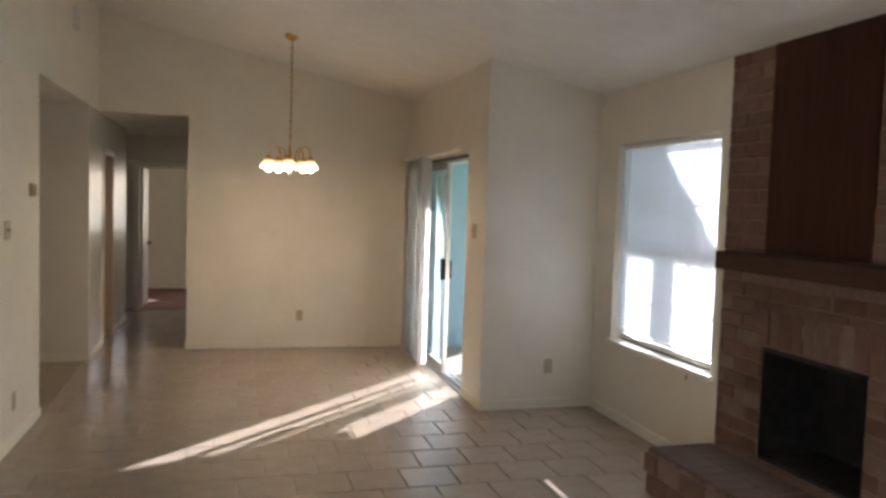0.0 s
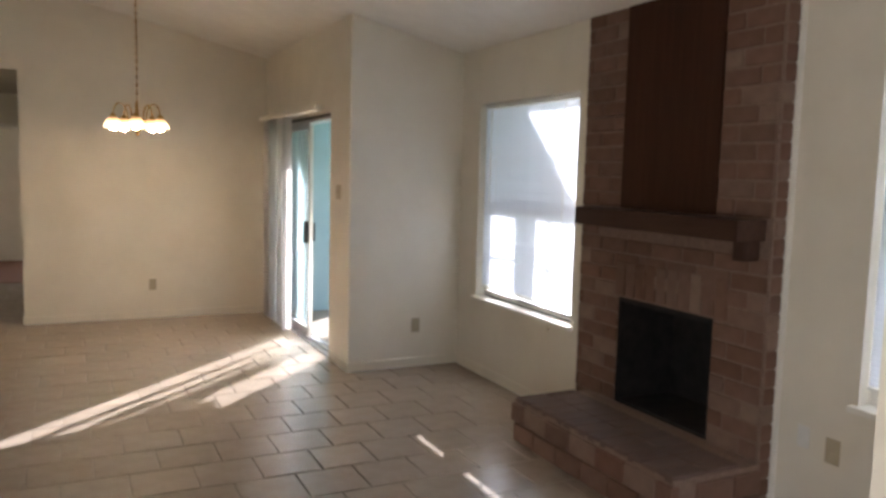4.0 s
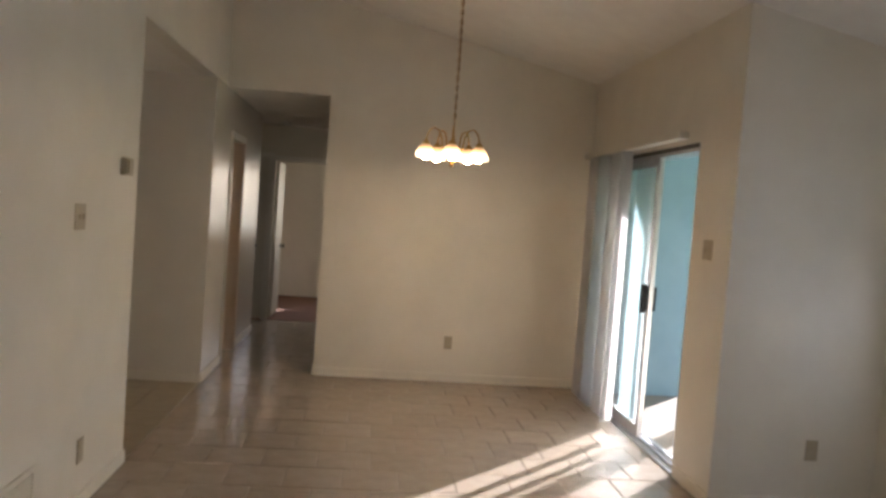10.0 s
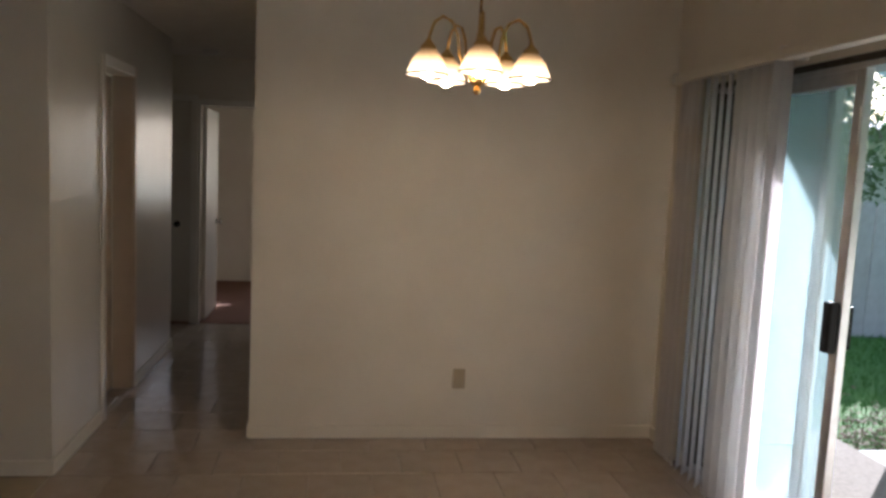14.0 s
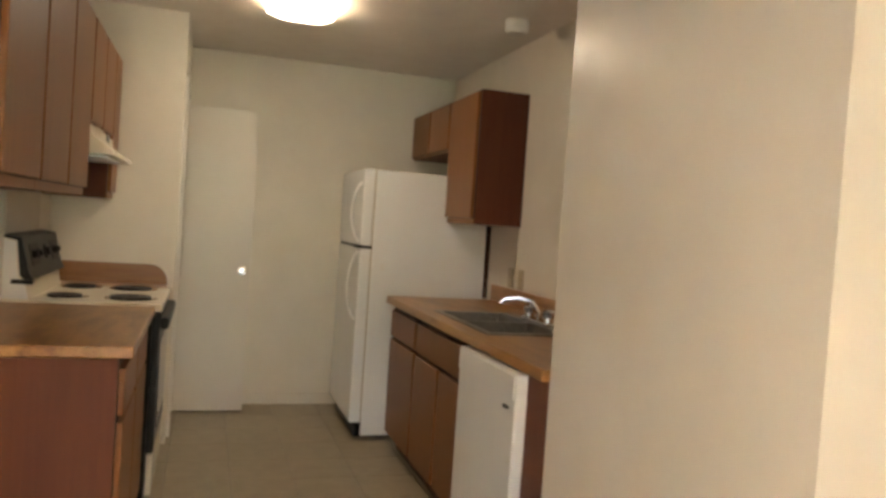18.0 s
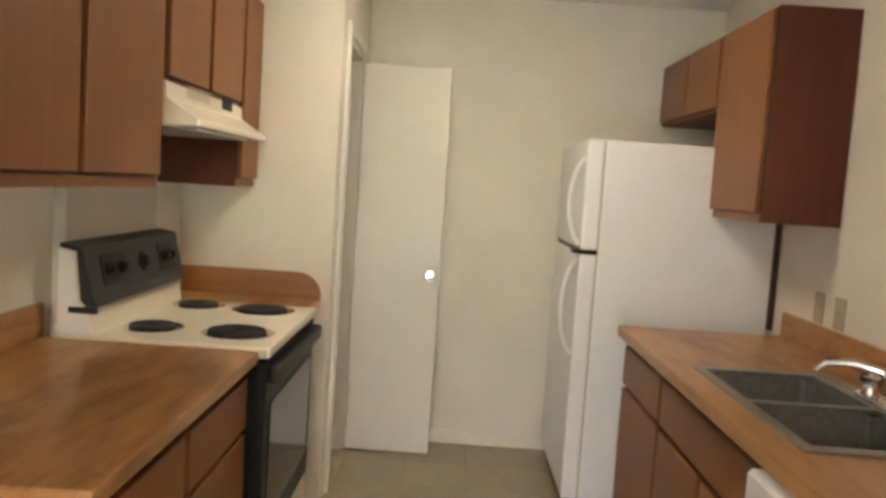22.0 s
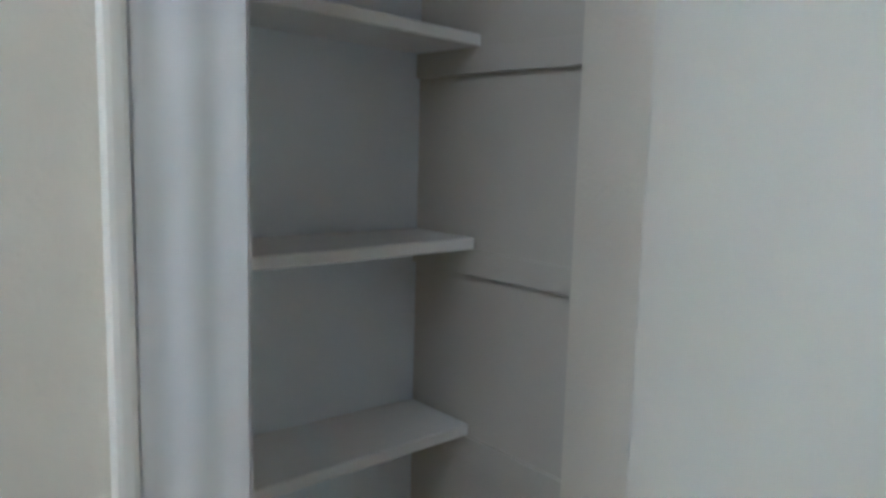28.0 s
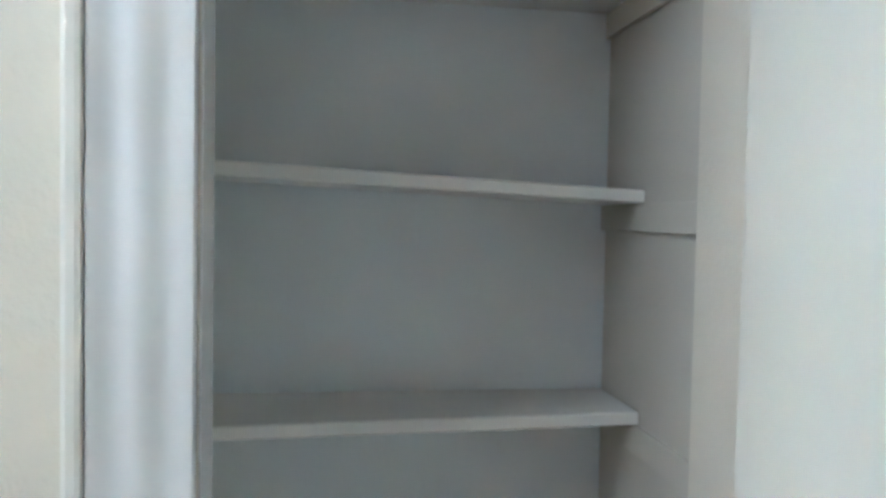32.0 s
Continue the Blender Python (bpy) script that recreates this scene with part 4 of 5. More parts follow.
plate("light_switch", (-4.11, KY1, 1.07), (0, -1, 0), 0.07, 0.115, "tan switch plate above the sink counter", "switch", SW)
th = thing("thermostat", (XL, 5.56, 1.62), "tan plastic thermostat on the living room wall", "thermostat")
part("case", B(XL, XL + 0.03, 5.50, 5.62, 1.575, 1.665, bev=0.008), PLATE, th)
part("cover", B(XL + 0.03, XL + 0.042, 5.51, 5.57, 1.585, 1.655, bev=0.004), PLATE, th)
vt = thing("wall_vent", (XL, 4.5, 0.22), "cream painted return air grille low on the wall", "vent")
part("frame", boxes((XL, XL + 0.008, 4.35, 4.38, 0.08, 0.38), (XL, XL + 0.008, 4.62, 4.65, 0.08, 0.38), (XL, XL + 0.008, 4.38, 4.62, 0.08, 0.105), (XL, XL + 0.008, 4.38, 4.62, 0.355, 0.38)), WALL, vt)
for k in range(14):
    part("louvre", B(XL, XL + 0.006, 4.38, 4.62, 0.11 + k * 0.0175, 0.118 + k * 0.0175), WALL, vt)
ch = thing("door_chime", (XL, 6.96, 3.08), "small cream chime box high on the wall", "chime")
part("case", B(XL, XL + 0.05, 6.9, 7.02, 2.99, 3.17, bev=0.008), WHITEPL, ch)

# ---- chandelier ----
CX, CY = 0.59, 6.75
cz = vault(CX)
cd = thing("chandelier", (CX, CY, cz), "brass chandelier with five lit frosted glass shades on a chain", "chandelier")
part("canopy", lathe(bmesh.new(), (CX, CY, cz - 0.05), (0, 0, 1), [(0.012, 0), (0.03, 0.008), (0.06, 0.03), (0.062, 0.07)]), BRASS, cd, "", True)
chain = part("chain", tube(bmesh.new(), [(CX, CY, cz - 0.05), (CX + 0.004, CY, cz - 0.5), (CX, CY, 2.1)], 0.005, 8), DARKBRASS, cd, "cord threaded through the chain")
z = cz - 0.08
k = 0
while z > 2.12:
    pts = [(CX + 0.011 * math.cos(a) * (1 if k % 2 else 0), CY + 0.011 * math.cos(a) * (0 if k % 2 else 1), z + 0.019 * math.sin(a)) for a in [i * math.pi / 5 for i in range(10)]]
    part("link", tube(bmesh.new(), pts, 0.0025, 5, True), BRASS, chain)
    z -= 0.032
    k += 1
part("column", lathe(bmesh.new(), (CX, CY, 1.815), (0, 0, 1), [(0.004, 0), (0.013, 0.008), (0.016, 0.018), (0.009, 0.03), (0.03, 0.045), (0.036, 0.07), (0.03, 0.09), (0.014, 0.105), (0.018, 0.13), (0.009, 0.17), (0.013, 0.2), (0.007, 0.23), (0.006, 0.29)]), BRASS, cd, "", True)
for k in range(5):
    a = radians(-97 + 72 * k)
    c, s = math.cos(a), math.sin(a)
    R = 0.19
    arc = [(0.03, 1.90), (0.055, 1.915), (0.075, 1.96), (0.083, 2.02), (0.106, 2.065), (0.141, 2.08), (0.172, 2.055), (0.187, 2.01), (R, 1.985)]
    arm = part("arm", tube(bmesh.new(), [(CX + r * c, CY + r * s, z) for r, z in arc], 0.006, 8), BRASS, cd, "", True)
    px, py = CX + R * c, CY + R * s
    part("socket_cap", lathe(bmesh.new(), (px, py, 1.962), (0, 0, 1), [(0.03, 0), (0.026, 0.012), (0.014, 0.024), (0.008, 0.034)]), BRASS, arm, "", True)
    sh = part("shade", lathe(bmesh.new(), (px, py, 1.873), (0, 0, 1), [(0.072, 0.0), (0.074, 0.004), (0.066, 0.024), (0.056, 0.05), (0.041, 0.074), (0.028, 0.087), (0.022, 0.092), (0.02, 0.09), (0.026, 0.085), (0.039, 0.072), (0.053, 0.048), (0.063, 0.023), (0.07, 0.003)], 30), SHADE, arm, "lit frosted glass shade", True)
    part("rim", tube(bmesh.new(), [(px + 0.0735 * math.cos(t), py + 0.0735 * math.sin(t), 1.875) for t in [i * math.pi / 12 for i in range(24)]], 0.0045, 6, True), DARKBRASS, sh)
    part("bulb", lathe(bmesh.new(), (px, py, 1.858), (0, 0, 1), [(0.004, 0), (0.018, 0.006), (0.026, 0.022), (0.024, 0.042), (0.014, 0.066), (0.012, 0.085)], 18), BULB, arm, "glowing bulb", True)

# ---- kitchen: cabinets ----
def panel_door(parent, name, face, a0, a1, z0, z1, out, mat=CAB):
    """A flat overlay door with a bevelled finger edge; face is its y, out its sign."""
    y0, y1 = sorted((face, face + out * 0.019))
    return part(name, B(a0 + 0.015, a1 - 0.015, y0, y1, z0, z1, bev=0.004), mat, parent)


def base_unit(x0, x1, back, front, out, doors, drawer, label, group, top=0.87):
    """A base cabinet: box, dark reveal, drawer front and doors. front is the y of the carcass face."""
    cab = thing("base_cabinet", ((x0 + x1) / 2, (back + front) / 2, 0), label, "cabinet", group)
    lo, hi = sorted((back, front))
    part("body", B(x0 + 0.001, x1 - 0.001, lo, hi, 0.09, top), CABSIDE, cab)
    klo, khi = sorted((back, front - out * 0.06))
    part("toe_kick", B(x0 + 0.001, x1 - 0.001, klo, khi, 0.0, 0.09), RECESS, cab)
    n = len(doors) - 1
    flo, fhi = sorted((front, front + out * 0.003))
    part("reveal", B(x0 + 0.004, x1 - 0.004, flo, fhi, 0.1, 0.865), FRAMESHADE, cab)
    if drawer == "false":
        panel_door(cab, "false_front", front + out * 0.003, doors[0], doors[-1], 0.685, 0.835, out)
    for a, b in zip(doors, doors[1:]):
        if drawer is True:
            panel_door(cab, "drawer", front + out * 0.003, a, b, 0.685, 0.835, out)
        panel_door(cab, "door", front + out * 0.003, a, b, 0.115, 0.665 if drawer else 0.835, out)
    return cab


def wall_unit(x0, x1, back, front, out, doors, z0, z1, label, group):
    cab = thing("wall_cabinet", ((x0 + x1) / 2, (back + front) / 2, z0), label, "cabinet", group)
    lo, hi = sorted((back, front))
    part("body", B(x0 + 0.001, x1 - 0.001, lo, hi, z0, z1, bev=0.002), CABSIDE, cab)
    flo, fhi = sorted((front, front + out * 0.003))
    rail = 0.012 if z1 - z0 < 0.5 else 0.03
    part("reveal", B(x0 + 0.004, x1 - 0.004, flo, fhi, z0 + rail, z1 - 0.004), RECESS, cab, "dark strip for the shaded gap behind the doors")
    rlo, rhi = sorted((front, front + out * 0.006))
    part("bottom_rail", B(x0 + 0.002, x1 - 0.002, rlo, rhi, z0 + 0.001, z0 + rail, bev=0.001), CAB, cab)
    for a, b in zip(doors, doors[1:]):
        panel_door(cab, "door", front + out * 0.003, a, b, z0 + rail + 0.004, z1 - 0.01, out)
    return cab


LB, LF = KY0 + 0.002, 6.40
LS = KY0 + 0.042                           # furred wall behind the stove
RB, RF = KY1 - 0.002, 7.735
GB, GW = "base cabinets in the kitchen", "wall cabinets in the kitchen"
base_unit(-3.125, -2.64, LB, LF, 1, (-3.125, -2.64), True, "brown wood base cabinet at the end of the counter", GB)
base_unit(-3.635, -3.125, LB, LF, 1, (-3.635, -3.125), True, "brown wood base cabinet beside the stove", GB)
base_unit(SX + 0.002, -4.412, LS, LF, 1, (SX + 0.002, -4.412), True, "narrow brown wood base cabinet between stove and wall", GB)
base_unit(-4.5, -3.95, RB, RF, -1, (-4.5, -3.95), True, "brown wood base cabinet beside the refrigerator", GB)
base_unit(-3.95, -3.09, RB, RF, -1, (-3.95, -3.52, -3.09), "false", "brown wood sink cabinet with two doors", GB, 0.72)
part("back_rail", B(-3.94, -3.1, 8.25, RB, 0.72, 0.87), CABSIDE, bpy.data.objects["base_cabinet.004"])
WF = 6.13
wall_unit(-2.68, -2.2, LB, WF, 1, (-2.68, -2.2), 1.37, 2.13, "brown wood wall cabinet at the open end of the row", GW)
wall_unit(-3.62, -2.68, LB, WF, 1, (-3.62, -3.15, -2.68), 1.37, 2.13, "brown wood wall cabinet with two doors", GW)
wall_unit(-4.40, -3.62, LS, WF, 1, (-4.40, -4.015, -3.632), 1.675, 2.13, "short brown wood wall cabinet above the range hood", GW)
wall_unit(SX + 0.002, -4.40, LS, WF, 1, (SX + 0.002, -4.40), 1.37, 2.13, "narrow brown wood wall cabinet beside the hood", GW)
RWF = 8.075
wall_unit(-4.70, -4.17, RB, RWF, -1, (-4.70, -4.17), 1.37, 2.13, "brown wood wall cabinet beside the refrigerator", GW)
wall_unit(-5.595, -4.702, RB, RWF, -1, (-5.595, -5.15, -4.702), 1.815, 2.13, "short brown wood wall cabinet above the refrigerator", GW)
wall_unit(-2.94, BX - 0.002, RB, RWF, -1, (-2.94, BX - 0.002), 1.34, 2.10, "brown wood wall cabinet above the dishwasher", GW)

# worktops
ct = thing("countertop", (-3.1, 6.1, 0.87), "wood-look laminate worktop beside the stove", "worktop", "laminate worktops")
part("top", B(-3.64, -2.615, LB, 6.445, 0.872, 0.91, bev=0.006), LAMINATE, ct)
part("backsplash", B(-3.64, -2.615, LB, LB + 0.02, 0.91, 1.01, bev=0.004), LAMINATE, ct)
ct = thing("countertop", (-4.54, 6.1, 0.87), "small wood-look laminate worktop with a rounded side splash", "worktop", "laminate worktops")
part("top", B(SX + 0.002, -4.408, LS, 6.445, 0.872, 0.91, bev=0.006), LAMINATE, ct)
part("backsplash", B(SX + 0.022, -4.408, LS, LS + 0.02, 0.91, 1.01, bev=0.004), LAMINATE, ct)
bm = bmesh.new()
prof = [(LS, 0.91), (6.445, 0.91)] + [(6.345 + 0.1 * math.cos(radians(t)), 0.92 + 0.1 * math.sin(radians(t))) for t in range(0, 91, 10)] + [(LS, 1.02)]
a = [bm.verts.new((SX + 0.002, y, z)) for y, z in prof]
b = [bm.verts.new((SX + 0.021, y, z)) for y, z in prof]
bm.faces.new(a), bm.faces.new(b[::-1])
for k in range(len(prof)):
    bm.faces.new((a[k], a[(k + 1) % len(prof)], b[(k + 1) % len(prof)], b[k]))
part("side_splash", bm, LAMINATE_END, ct)
SKX0, SKX1, SKY0, SKY1 = -3.83, -3.05, 7.77, 8.21
ct = thing("countertop", (-3.5, 8.0, 0.87), "wood-look laminate worktop round the sink", "worktop", "laminate worktops")
bm = bmesh.new()
gx = (-4.52, SKX0 + 0.02, SKX1 - 0.02, BX - 0.002)
gy = (7.69, SKY0 + 0.02, SKY1 - 0.02, RB)
gv = {(i, j, k): bm.verts.new((gx[i], gy[j], z)) for i in range(4) for j in range(4) for k, z in enumerate((0.872, 0.91))}
for i in range(3):
    for j in range(3):
        if (i, j) == (1, 1):
            continue
        for k in (0, 1):
            bm.faces.new([gv[a, c, k] for a, c in ((i, j), (i + 1, j), (i + 1, j + 1), (i, j + 1))])
for i in range(3):
    for j in (0, 3):
        bm.faces.new((gv[i, j, 0], gv[i + 1, j, 0], gv[i + 1, j, 1], gv[i, j, 1]))
        bm.faces.new((gv[j, i, 0], gv[j, i + 1, 0], gv[j, i + 1, 1], gv[j, i, 1]))
for a, c in (((1, 1), (2, 1)), ((2, 1), (2, 2)), ((2, 2), (1, 2)), ((1, 2), (1, 1))):
    bm.faces.new((gv[(*a, 0)], gv[(*c, 0)], gv[(*c, 1)], gv[(*a, 1)]))
part("top", bm, LAMINATE, ct)
part("front_edge", B(-4.52, BX - 0.002, 7.684, 7.6895, 0.871, 0.908, bev=0.002), LAMINATE, ct)
part("backsplash", B(-4.52, BX - 0.002, RB - 0.02, RB, 0.911, 1.01, bev=0.004), LAMINATE, ct)

sk = thing("kitchen_sink", ((SKX0 + SKX1) / 2, 7.99, 0.9), "double bowl stainless steel sink set in the worktop", "sink")
bm = bmesh.new()
xm = -3.44
b1, b2 = (SKX0 + 0.04, xm - 0.015), (xm + 0.015, SKX1 - 0.04)
yb0, yb1 = SKY0 + 0.03, SKY1 - 0.08
box(bm, SKX0, SKX1, SKY0, yb0, 0.905, 0.916), box(bm, SKX0, SKX1, yb1, SKY1, 0.905, 0.916)
for x0, x1 in ((SKX0, b1[0]), (b1[1], b2[0]), (b2[1], SKX1)):
    box(bm, x0, x1, yb0, yb1, 0.905, 0.916)
part("rim", bm, STEEL, sk)
for x0, x1 in (b1, b2):
    t = bmesh.new()
    box(t, x0, x1, yb0, yb1, 0.74, 0.95)
    bmesh.ops.delete(t, geom=[f for f in t.faces if f.calc_center_median().z > 0.94], context="FACES")
    t.edges.ensure_lookup_table()
    bmesh.ops.bevel(t, geom=[e for e in t.edges if not (e.verts[0].co.z > 0.94 and e.verts[1].co.z > 0.94)], offset=0.035, segments=4, affect="EDGES")
    for v in t.verts:
        if v.co.z > 0.94:
            v.co.z = 0.908
    bw_ = part("bowl", t, STEEL, sk, "", True)
    part("drain", lathe(bmesh.new(), ((x0 + x1) / 2, (yb0 + yb1) / 2, 0.741), (0, 0, 1), [(0.045, 0), (0.043, 0.004), (0.03, 0.003), (0.0, 0.002)], 20), CHROME, bw_, "", True)
fc = thing("faucet", (-3.42, 8.165, 0.916), "chrome two-handle faucet behind the sink", "faucet")
part("deck", B(-3.56, -3.28, 8.135, 8.195, 0.916, 0.935, bev=0.008), CHROME, fc)
part("spout", tube(bmesh.new(), [(-3.42, 8.165, 0.93), (-3.42, 8.165, 0.97), (-3.44, 8.14, 1.015), (-3.47, 8.08, 1.03), (-3.5, 8.02, 1.02), (-3.51, 8.0, 0.995)], 0.011, 10), CHROME, fc, "", True)
for x in (-3.53, -3.31):
    hd = part("handle", lathe(bmesh.new(), (x, 8.165, 0.933), (0, 0, 1), [(0.022, 0), (0.02, 0.02), (0.028, 0.03), (0.03, 0.05), (0.018, 0.06), (0.0, 0.062)], 18), CHROME, fc, "", True)
part("sprayer", lathe(bmesh.new(), (-3.2, 8.165, 0.916), (0, 0, 1), [(0.02, 0), (0.016, 0.03), (0.013, 0.06), (0.018, 0.085), (0.012, 0.1)], 16), CHROME, fc, "", True)

# ---- stove ----
st = thing("stove", (-4.02, 6.13, 0), "almond electric coil stove with a black glass oven door", "stove")
S0, S1, SF = -4.402, -3.648, 6.47
part("body", B(S0, S1, LS + 0.01, SF - 0.085, 0.02, 0.885), ALMOND, st)
part("front_frame", B(S0 + 0.001, S1 - 0.0005, SF - 0.085, SF - 0.035, 0.02, 0.884), BLACK, st, "black enamel oven front frame")
part("cooktop", B(S0 - 0.002, S1 + 0.002, LS + 0.09, SF + 0.005, 0.885, 0.918, bev=0.008), ALMOND, st)
dr = part("oven_door", B(S0 + 0.002, S1 - 0.001, SF - 0.034, SF - 0.002, 0.26, 0.876, bev=0.006), BLACK, st, "black oven door")
part("window", B(S0 + 0.06, S1 - 0.06, SF - 0.003, SF + 0.002, 0.36, 0.74, bev=0.001), BLACKGLASS, dr, "dark oven window")
part("handle", B(S0 + 0.012, S1 - 0.012, SF - 0.004, SF + 0.034, 0.805, 0.858, bev=0.015), BLACK, dr, "rounded black full-width handle")
part("drawer", B(S0 + 0.01, S1 - 0.01, SF - 0.03, SF - 0.004, 0.07, 0.25, bev=0.005), ALMOND, st)
SB = LS                                    # back of the control stand
prof = [(SB + 0.012, 0.9), (SB + 0.115, 0.9), (SB + 0.1, 0.99), (SB + 0.075, 1.02), (SB + 0.06, 1.165), (SB + 0.012, 1.175)]
bg = bmesh.new()
a = [bg.verts.new((S0 + 0.004, y, z)) for y, z in prof]
b = [bg.verts.new((S1 - 0.004, y, z)) for y, z in prof]
bg.faces.new(a), bg.faces.new(b[::-1])
for k in range(len(prof)):
    bg.faces.new((a[k], a[(k + 1) % len(prof)], b[(k + 1) % len(prof)], b[k]))
bk = part("backguard", bg, ALMOND, st)
prof = [(SB + 0.05, 1.0), (SB + 0.125, 1.003), (SB + 0.11, 1.03), (SB + 0.075, 1.178), (SB + 0.01, 1.188), (SB + 0.01, 1.172), (SB + 0.055, 1.165)]
bg = bmesh.new()
a = [bg.verts.new((S0 - 0.002, y, z)) for y, z in prof]
b = [bg.verts.new((S1 - 0.012, y, z)) for y, z in prof]
bg.faces.new(a), bg.faces.new(b[::-1])
for k in range(len(prof)):
    bg.faces.new((a[k], a[(k + 1) % len(prof)], b[(k + 1) % len(prof)], b[k]))
cap = bmesh.new()
side = [(SB + 0.013, 0.922), (SB + 0.112, 0.922), (SB + 0.1, 0.985), (SB + 0.072, 1.01), (SB + 0.057, 1.16), (SB + 0.013, 1.168)]
a = [cap.verts.new((S1 - 0.0035, y, z)) for y, z in side]
b = [cap.verts.new((S1 + 0.001, y, z)) for y, z in side]
cap.faces.new(a), cap.faces.new(b[::-1])
for k in range(len(side)):
    cap.faces.new((a[k], b[k], b[(k + 1) % len(side)], a[(k + 1) % len(side)]))
bmesh.ops.recalc_face_normals(cap, faces=cap.faces[:])
part("end_cap", cap, WHITE, bk, "white enamel end cap")
con = part("console", bg, DARKGREY, bk, "black sloping control panel")
part("lip", B(S1 - 0.014, S1 + 0.004, SB + 0.045, SB + 0.128, 0.984, 1.003, bev=0.003), DARKGREY, con)
nrm = Vector((0, 0.973, 0.23))
def on_console(x, z, off):
    """A place on the sloping face of the console."""
    return Vector((x, SB + 0.11 - (z - 1.03) * 0.035 / 0.148, z)) + nrm * off


tilt = Matrix.Rotation(math.atan2(0.035, 0.148), 4, "X")
for x0, x1 in ((-3.92, -3.75), (-4.34, -4.2)):
    panel = part("switch_panel", merge(bmesh.new(), B(-(x1 - x0) / 2, (x1 - x0) / 2, -0.002, 0.003, -0.048, 0.048, bev=0.002), Matrix.Translation(on_console((x0 + x1) / 2, 1.1, 0)) @ tilt), BLACK, con)
    for x in (x0 + 0.04, x1 - 0.04):
        part("knob", lathe(bmesh.new(), on_console(x, 1.1, 0.003), nrm, [(0.02, 0), (0.019, 0.008), (0.013, 0.012), (0.012, 0.022), (0.0, 0.023)], 18), BLACK, panel, "", True)
part("knob", lathe(bmesh.new(), on_console(-4.06, 1.1, 0), nrm, [(0.034, 0), (0.033, 0.006), (0.02, 0.01), (0.018, 0.022), (0.0, 0.023)], 20), BLACK, con, "round black oven dial", True)
for x, y, r in ((-3.83, 6.06, 0.075), (-4.27, 6.06, 0.075), (-4.25, 6.305, 0.095), (-3.83, 6.33, 0.095)):
    bw_ = part("drip_bowl", lathe(bmesh.new(), (x, y, 0.9135), (0, 0, 1), [(r + 0.018, 0.003), (r + 0.02, 0.008), (r + 0.012, 0.009), (r, 0.0055), (0.02, 0.005)], 32), CHROME, st, "chrome drip bowl", True)
    pts = []
    turns = 4 if r < 0.09 else 5
    for i in range(turns * 22):
        t = i / (turns * 22)
        rr = 0.016 + (r - 0.018) * t
        pts.append((x + rr * math.cos(t * turns * 6.283), y + rr * math.sin(t * turns * 6.283), 0.926))
    part("coil", tube(bmesh.new(), pts, 0.0055, 6), COIL, bw_, "black heating coil", True)

# Duller, darker tone than the wall, from counter height up to the hood.
single("stove_splash_panel", boxes((-4.40, -3.713, KY0 + 0.04, KY0 + 0.0418, 0.93, 1.56), (-3.715, -3.713, KY0 + 0.001, KY0 + 0.04, 0.93, 1.56)), STOVETONE, "dull grey-beige sheet on the wall behind the stove", "wall panel")

# ---- range hood ----
hood = thing("range_hood", (-4.01, 6.0, 1.54), "almond metal range hood under the wall cabinet", "range hood")
prof = [(LS, 1.55), (6.245, 1.55), (6.245, 1.57), (6.15, 1.625), (6.15, 1.673), (LS, 1.673)]
bm = bmesh.new()
a = [bm.verts.new((-4.398, y, z)) for y, z in prof]
b = [bm.verts.new((-3.63, y, z)) for y, z in prof]
bm.faces.new(a), bm.faces.new(b[::-1])
for k in range(len(prof)):
    bm.faces.new((a[k], a[(k + 1) % len(prof)], b[(k + 1) % len(prof)], b[k]))
bmesh.ops.bevel(bm, geom=bm.edges[:], offset=0.003, segments=1, affect="EDGES")
part("shell", bm, ALMOND, hood)
part("filter", B(-4.3, -3.75, 5.9, 6.2, 1.543, 1.551), ALU, hood)
for k in range(5):
    part("vent_slot", B(-4.02, -3.8, 6.149, 6.152, 1.645 + k * 0.008, 1.649 + k * 0.008), PLATE, hood)
part("switch_plate", B(-4.26, -4.15, 6.149, 6.153, 1.643, 1.682), BLACK, hood)

# ---- refrigerator ----
fr = thing("refrigerator", (-5.04, 7.95, 0), "white top-freezer refrigerator with curved handles", "refrigerator")
F0, F1 = -5.42, -4.66
part("body", B(F0, F1, 7.605, 8.34, 0.03, 1.66, bev=0.008), WHITE, fr)
part("base_grille", B(F0 + 0.02, F1 - 0.02, 7.57, 7.61, 0.02, 0.1), BLACK, fr)
for z0, z1, hz0, hz1 in ((1.195, 1.662, 1.215, 1.58), (0.11, 1.178, 0.74, 1.16)):
    d = part("door", B(F0, F1, 7.53, 7.6, z0, z1, bev=0.012), WHITE, fr)
    pts = [(F1 + -0.045, 7.53 - 0.055 * math.sin(math.pi * t) ** 0.6, hz0 + (hz1 - hz0) * t) for t in [i / 12 for i in range(13)]]
    part("handle", tube(bmesh.new(), pts, 0.0105, 8), WHITE, d, "", True)
part("gasket", B(F0 + 0.01, F1 - 0.006, 7.598, 7.606, 0.11, 1.655), PLATE, fr)
# Black filling that stands in for the shade between the two doors.
part("door_gap", B(F0 + 0.004, F1 - 0.002, 7.54, 7.6, 1.179, 1.194), BLACK, fr, "black strip for the shaded gap between the doors")
part("hinge", B(F1 - 0.08, F1 + 0.002, 7.5, 7.6, 1.18, 1.193), BLACK, fr)
part("badge", B(F1 - 0.001, F1 + 0.003, 7.66, 7.69, 1.05, 1.09), WHITEPL, fr)
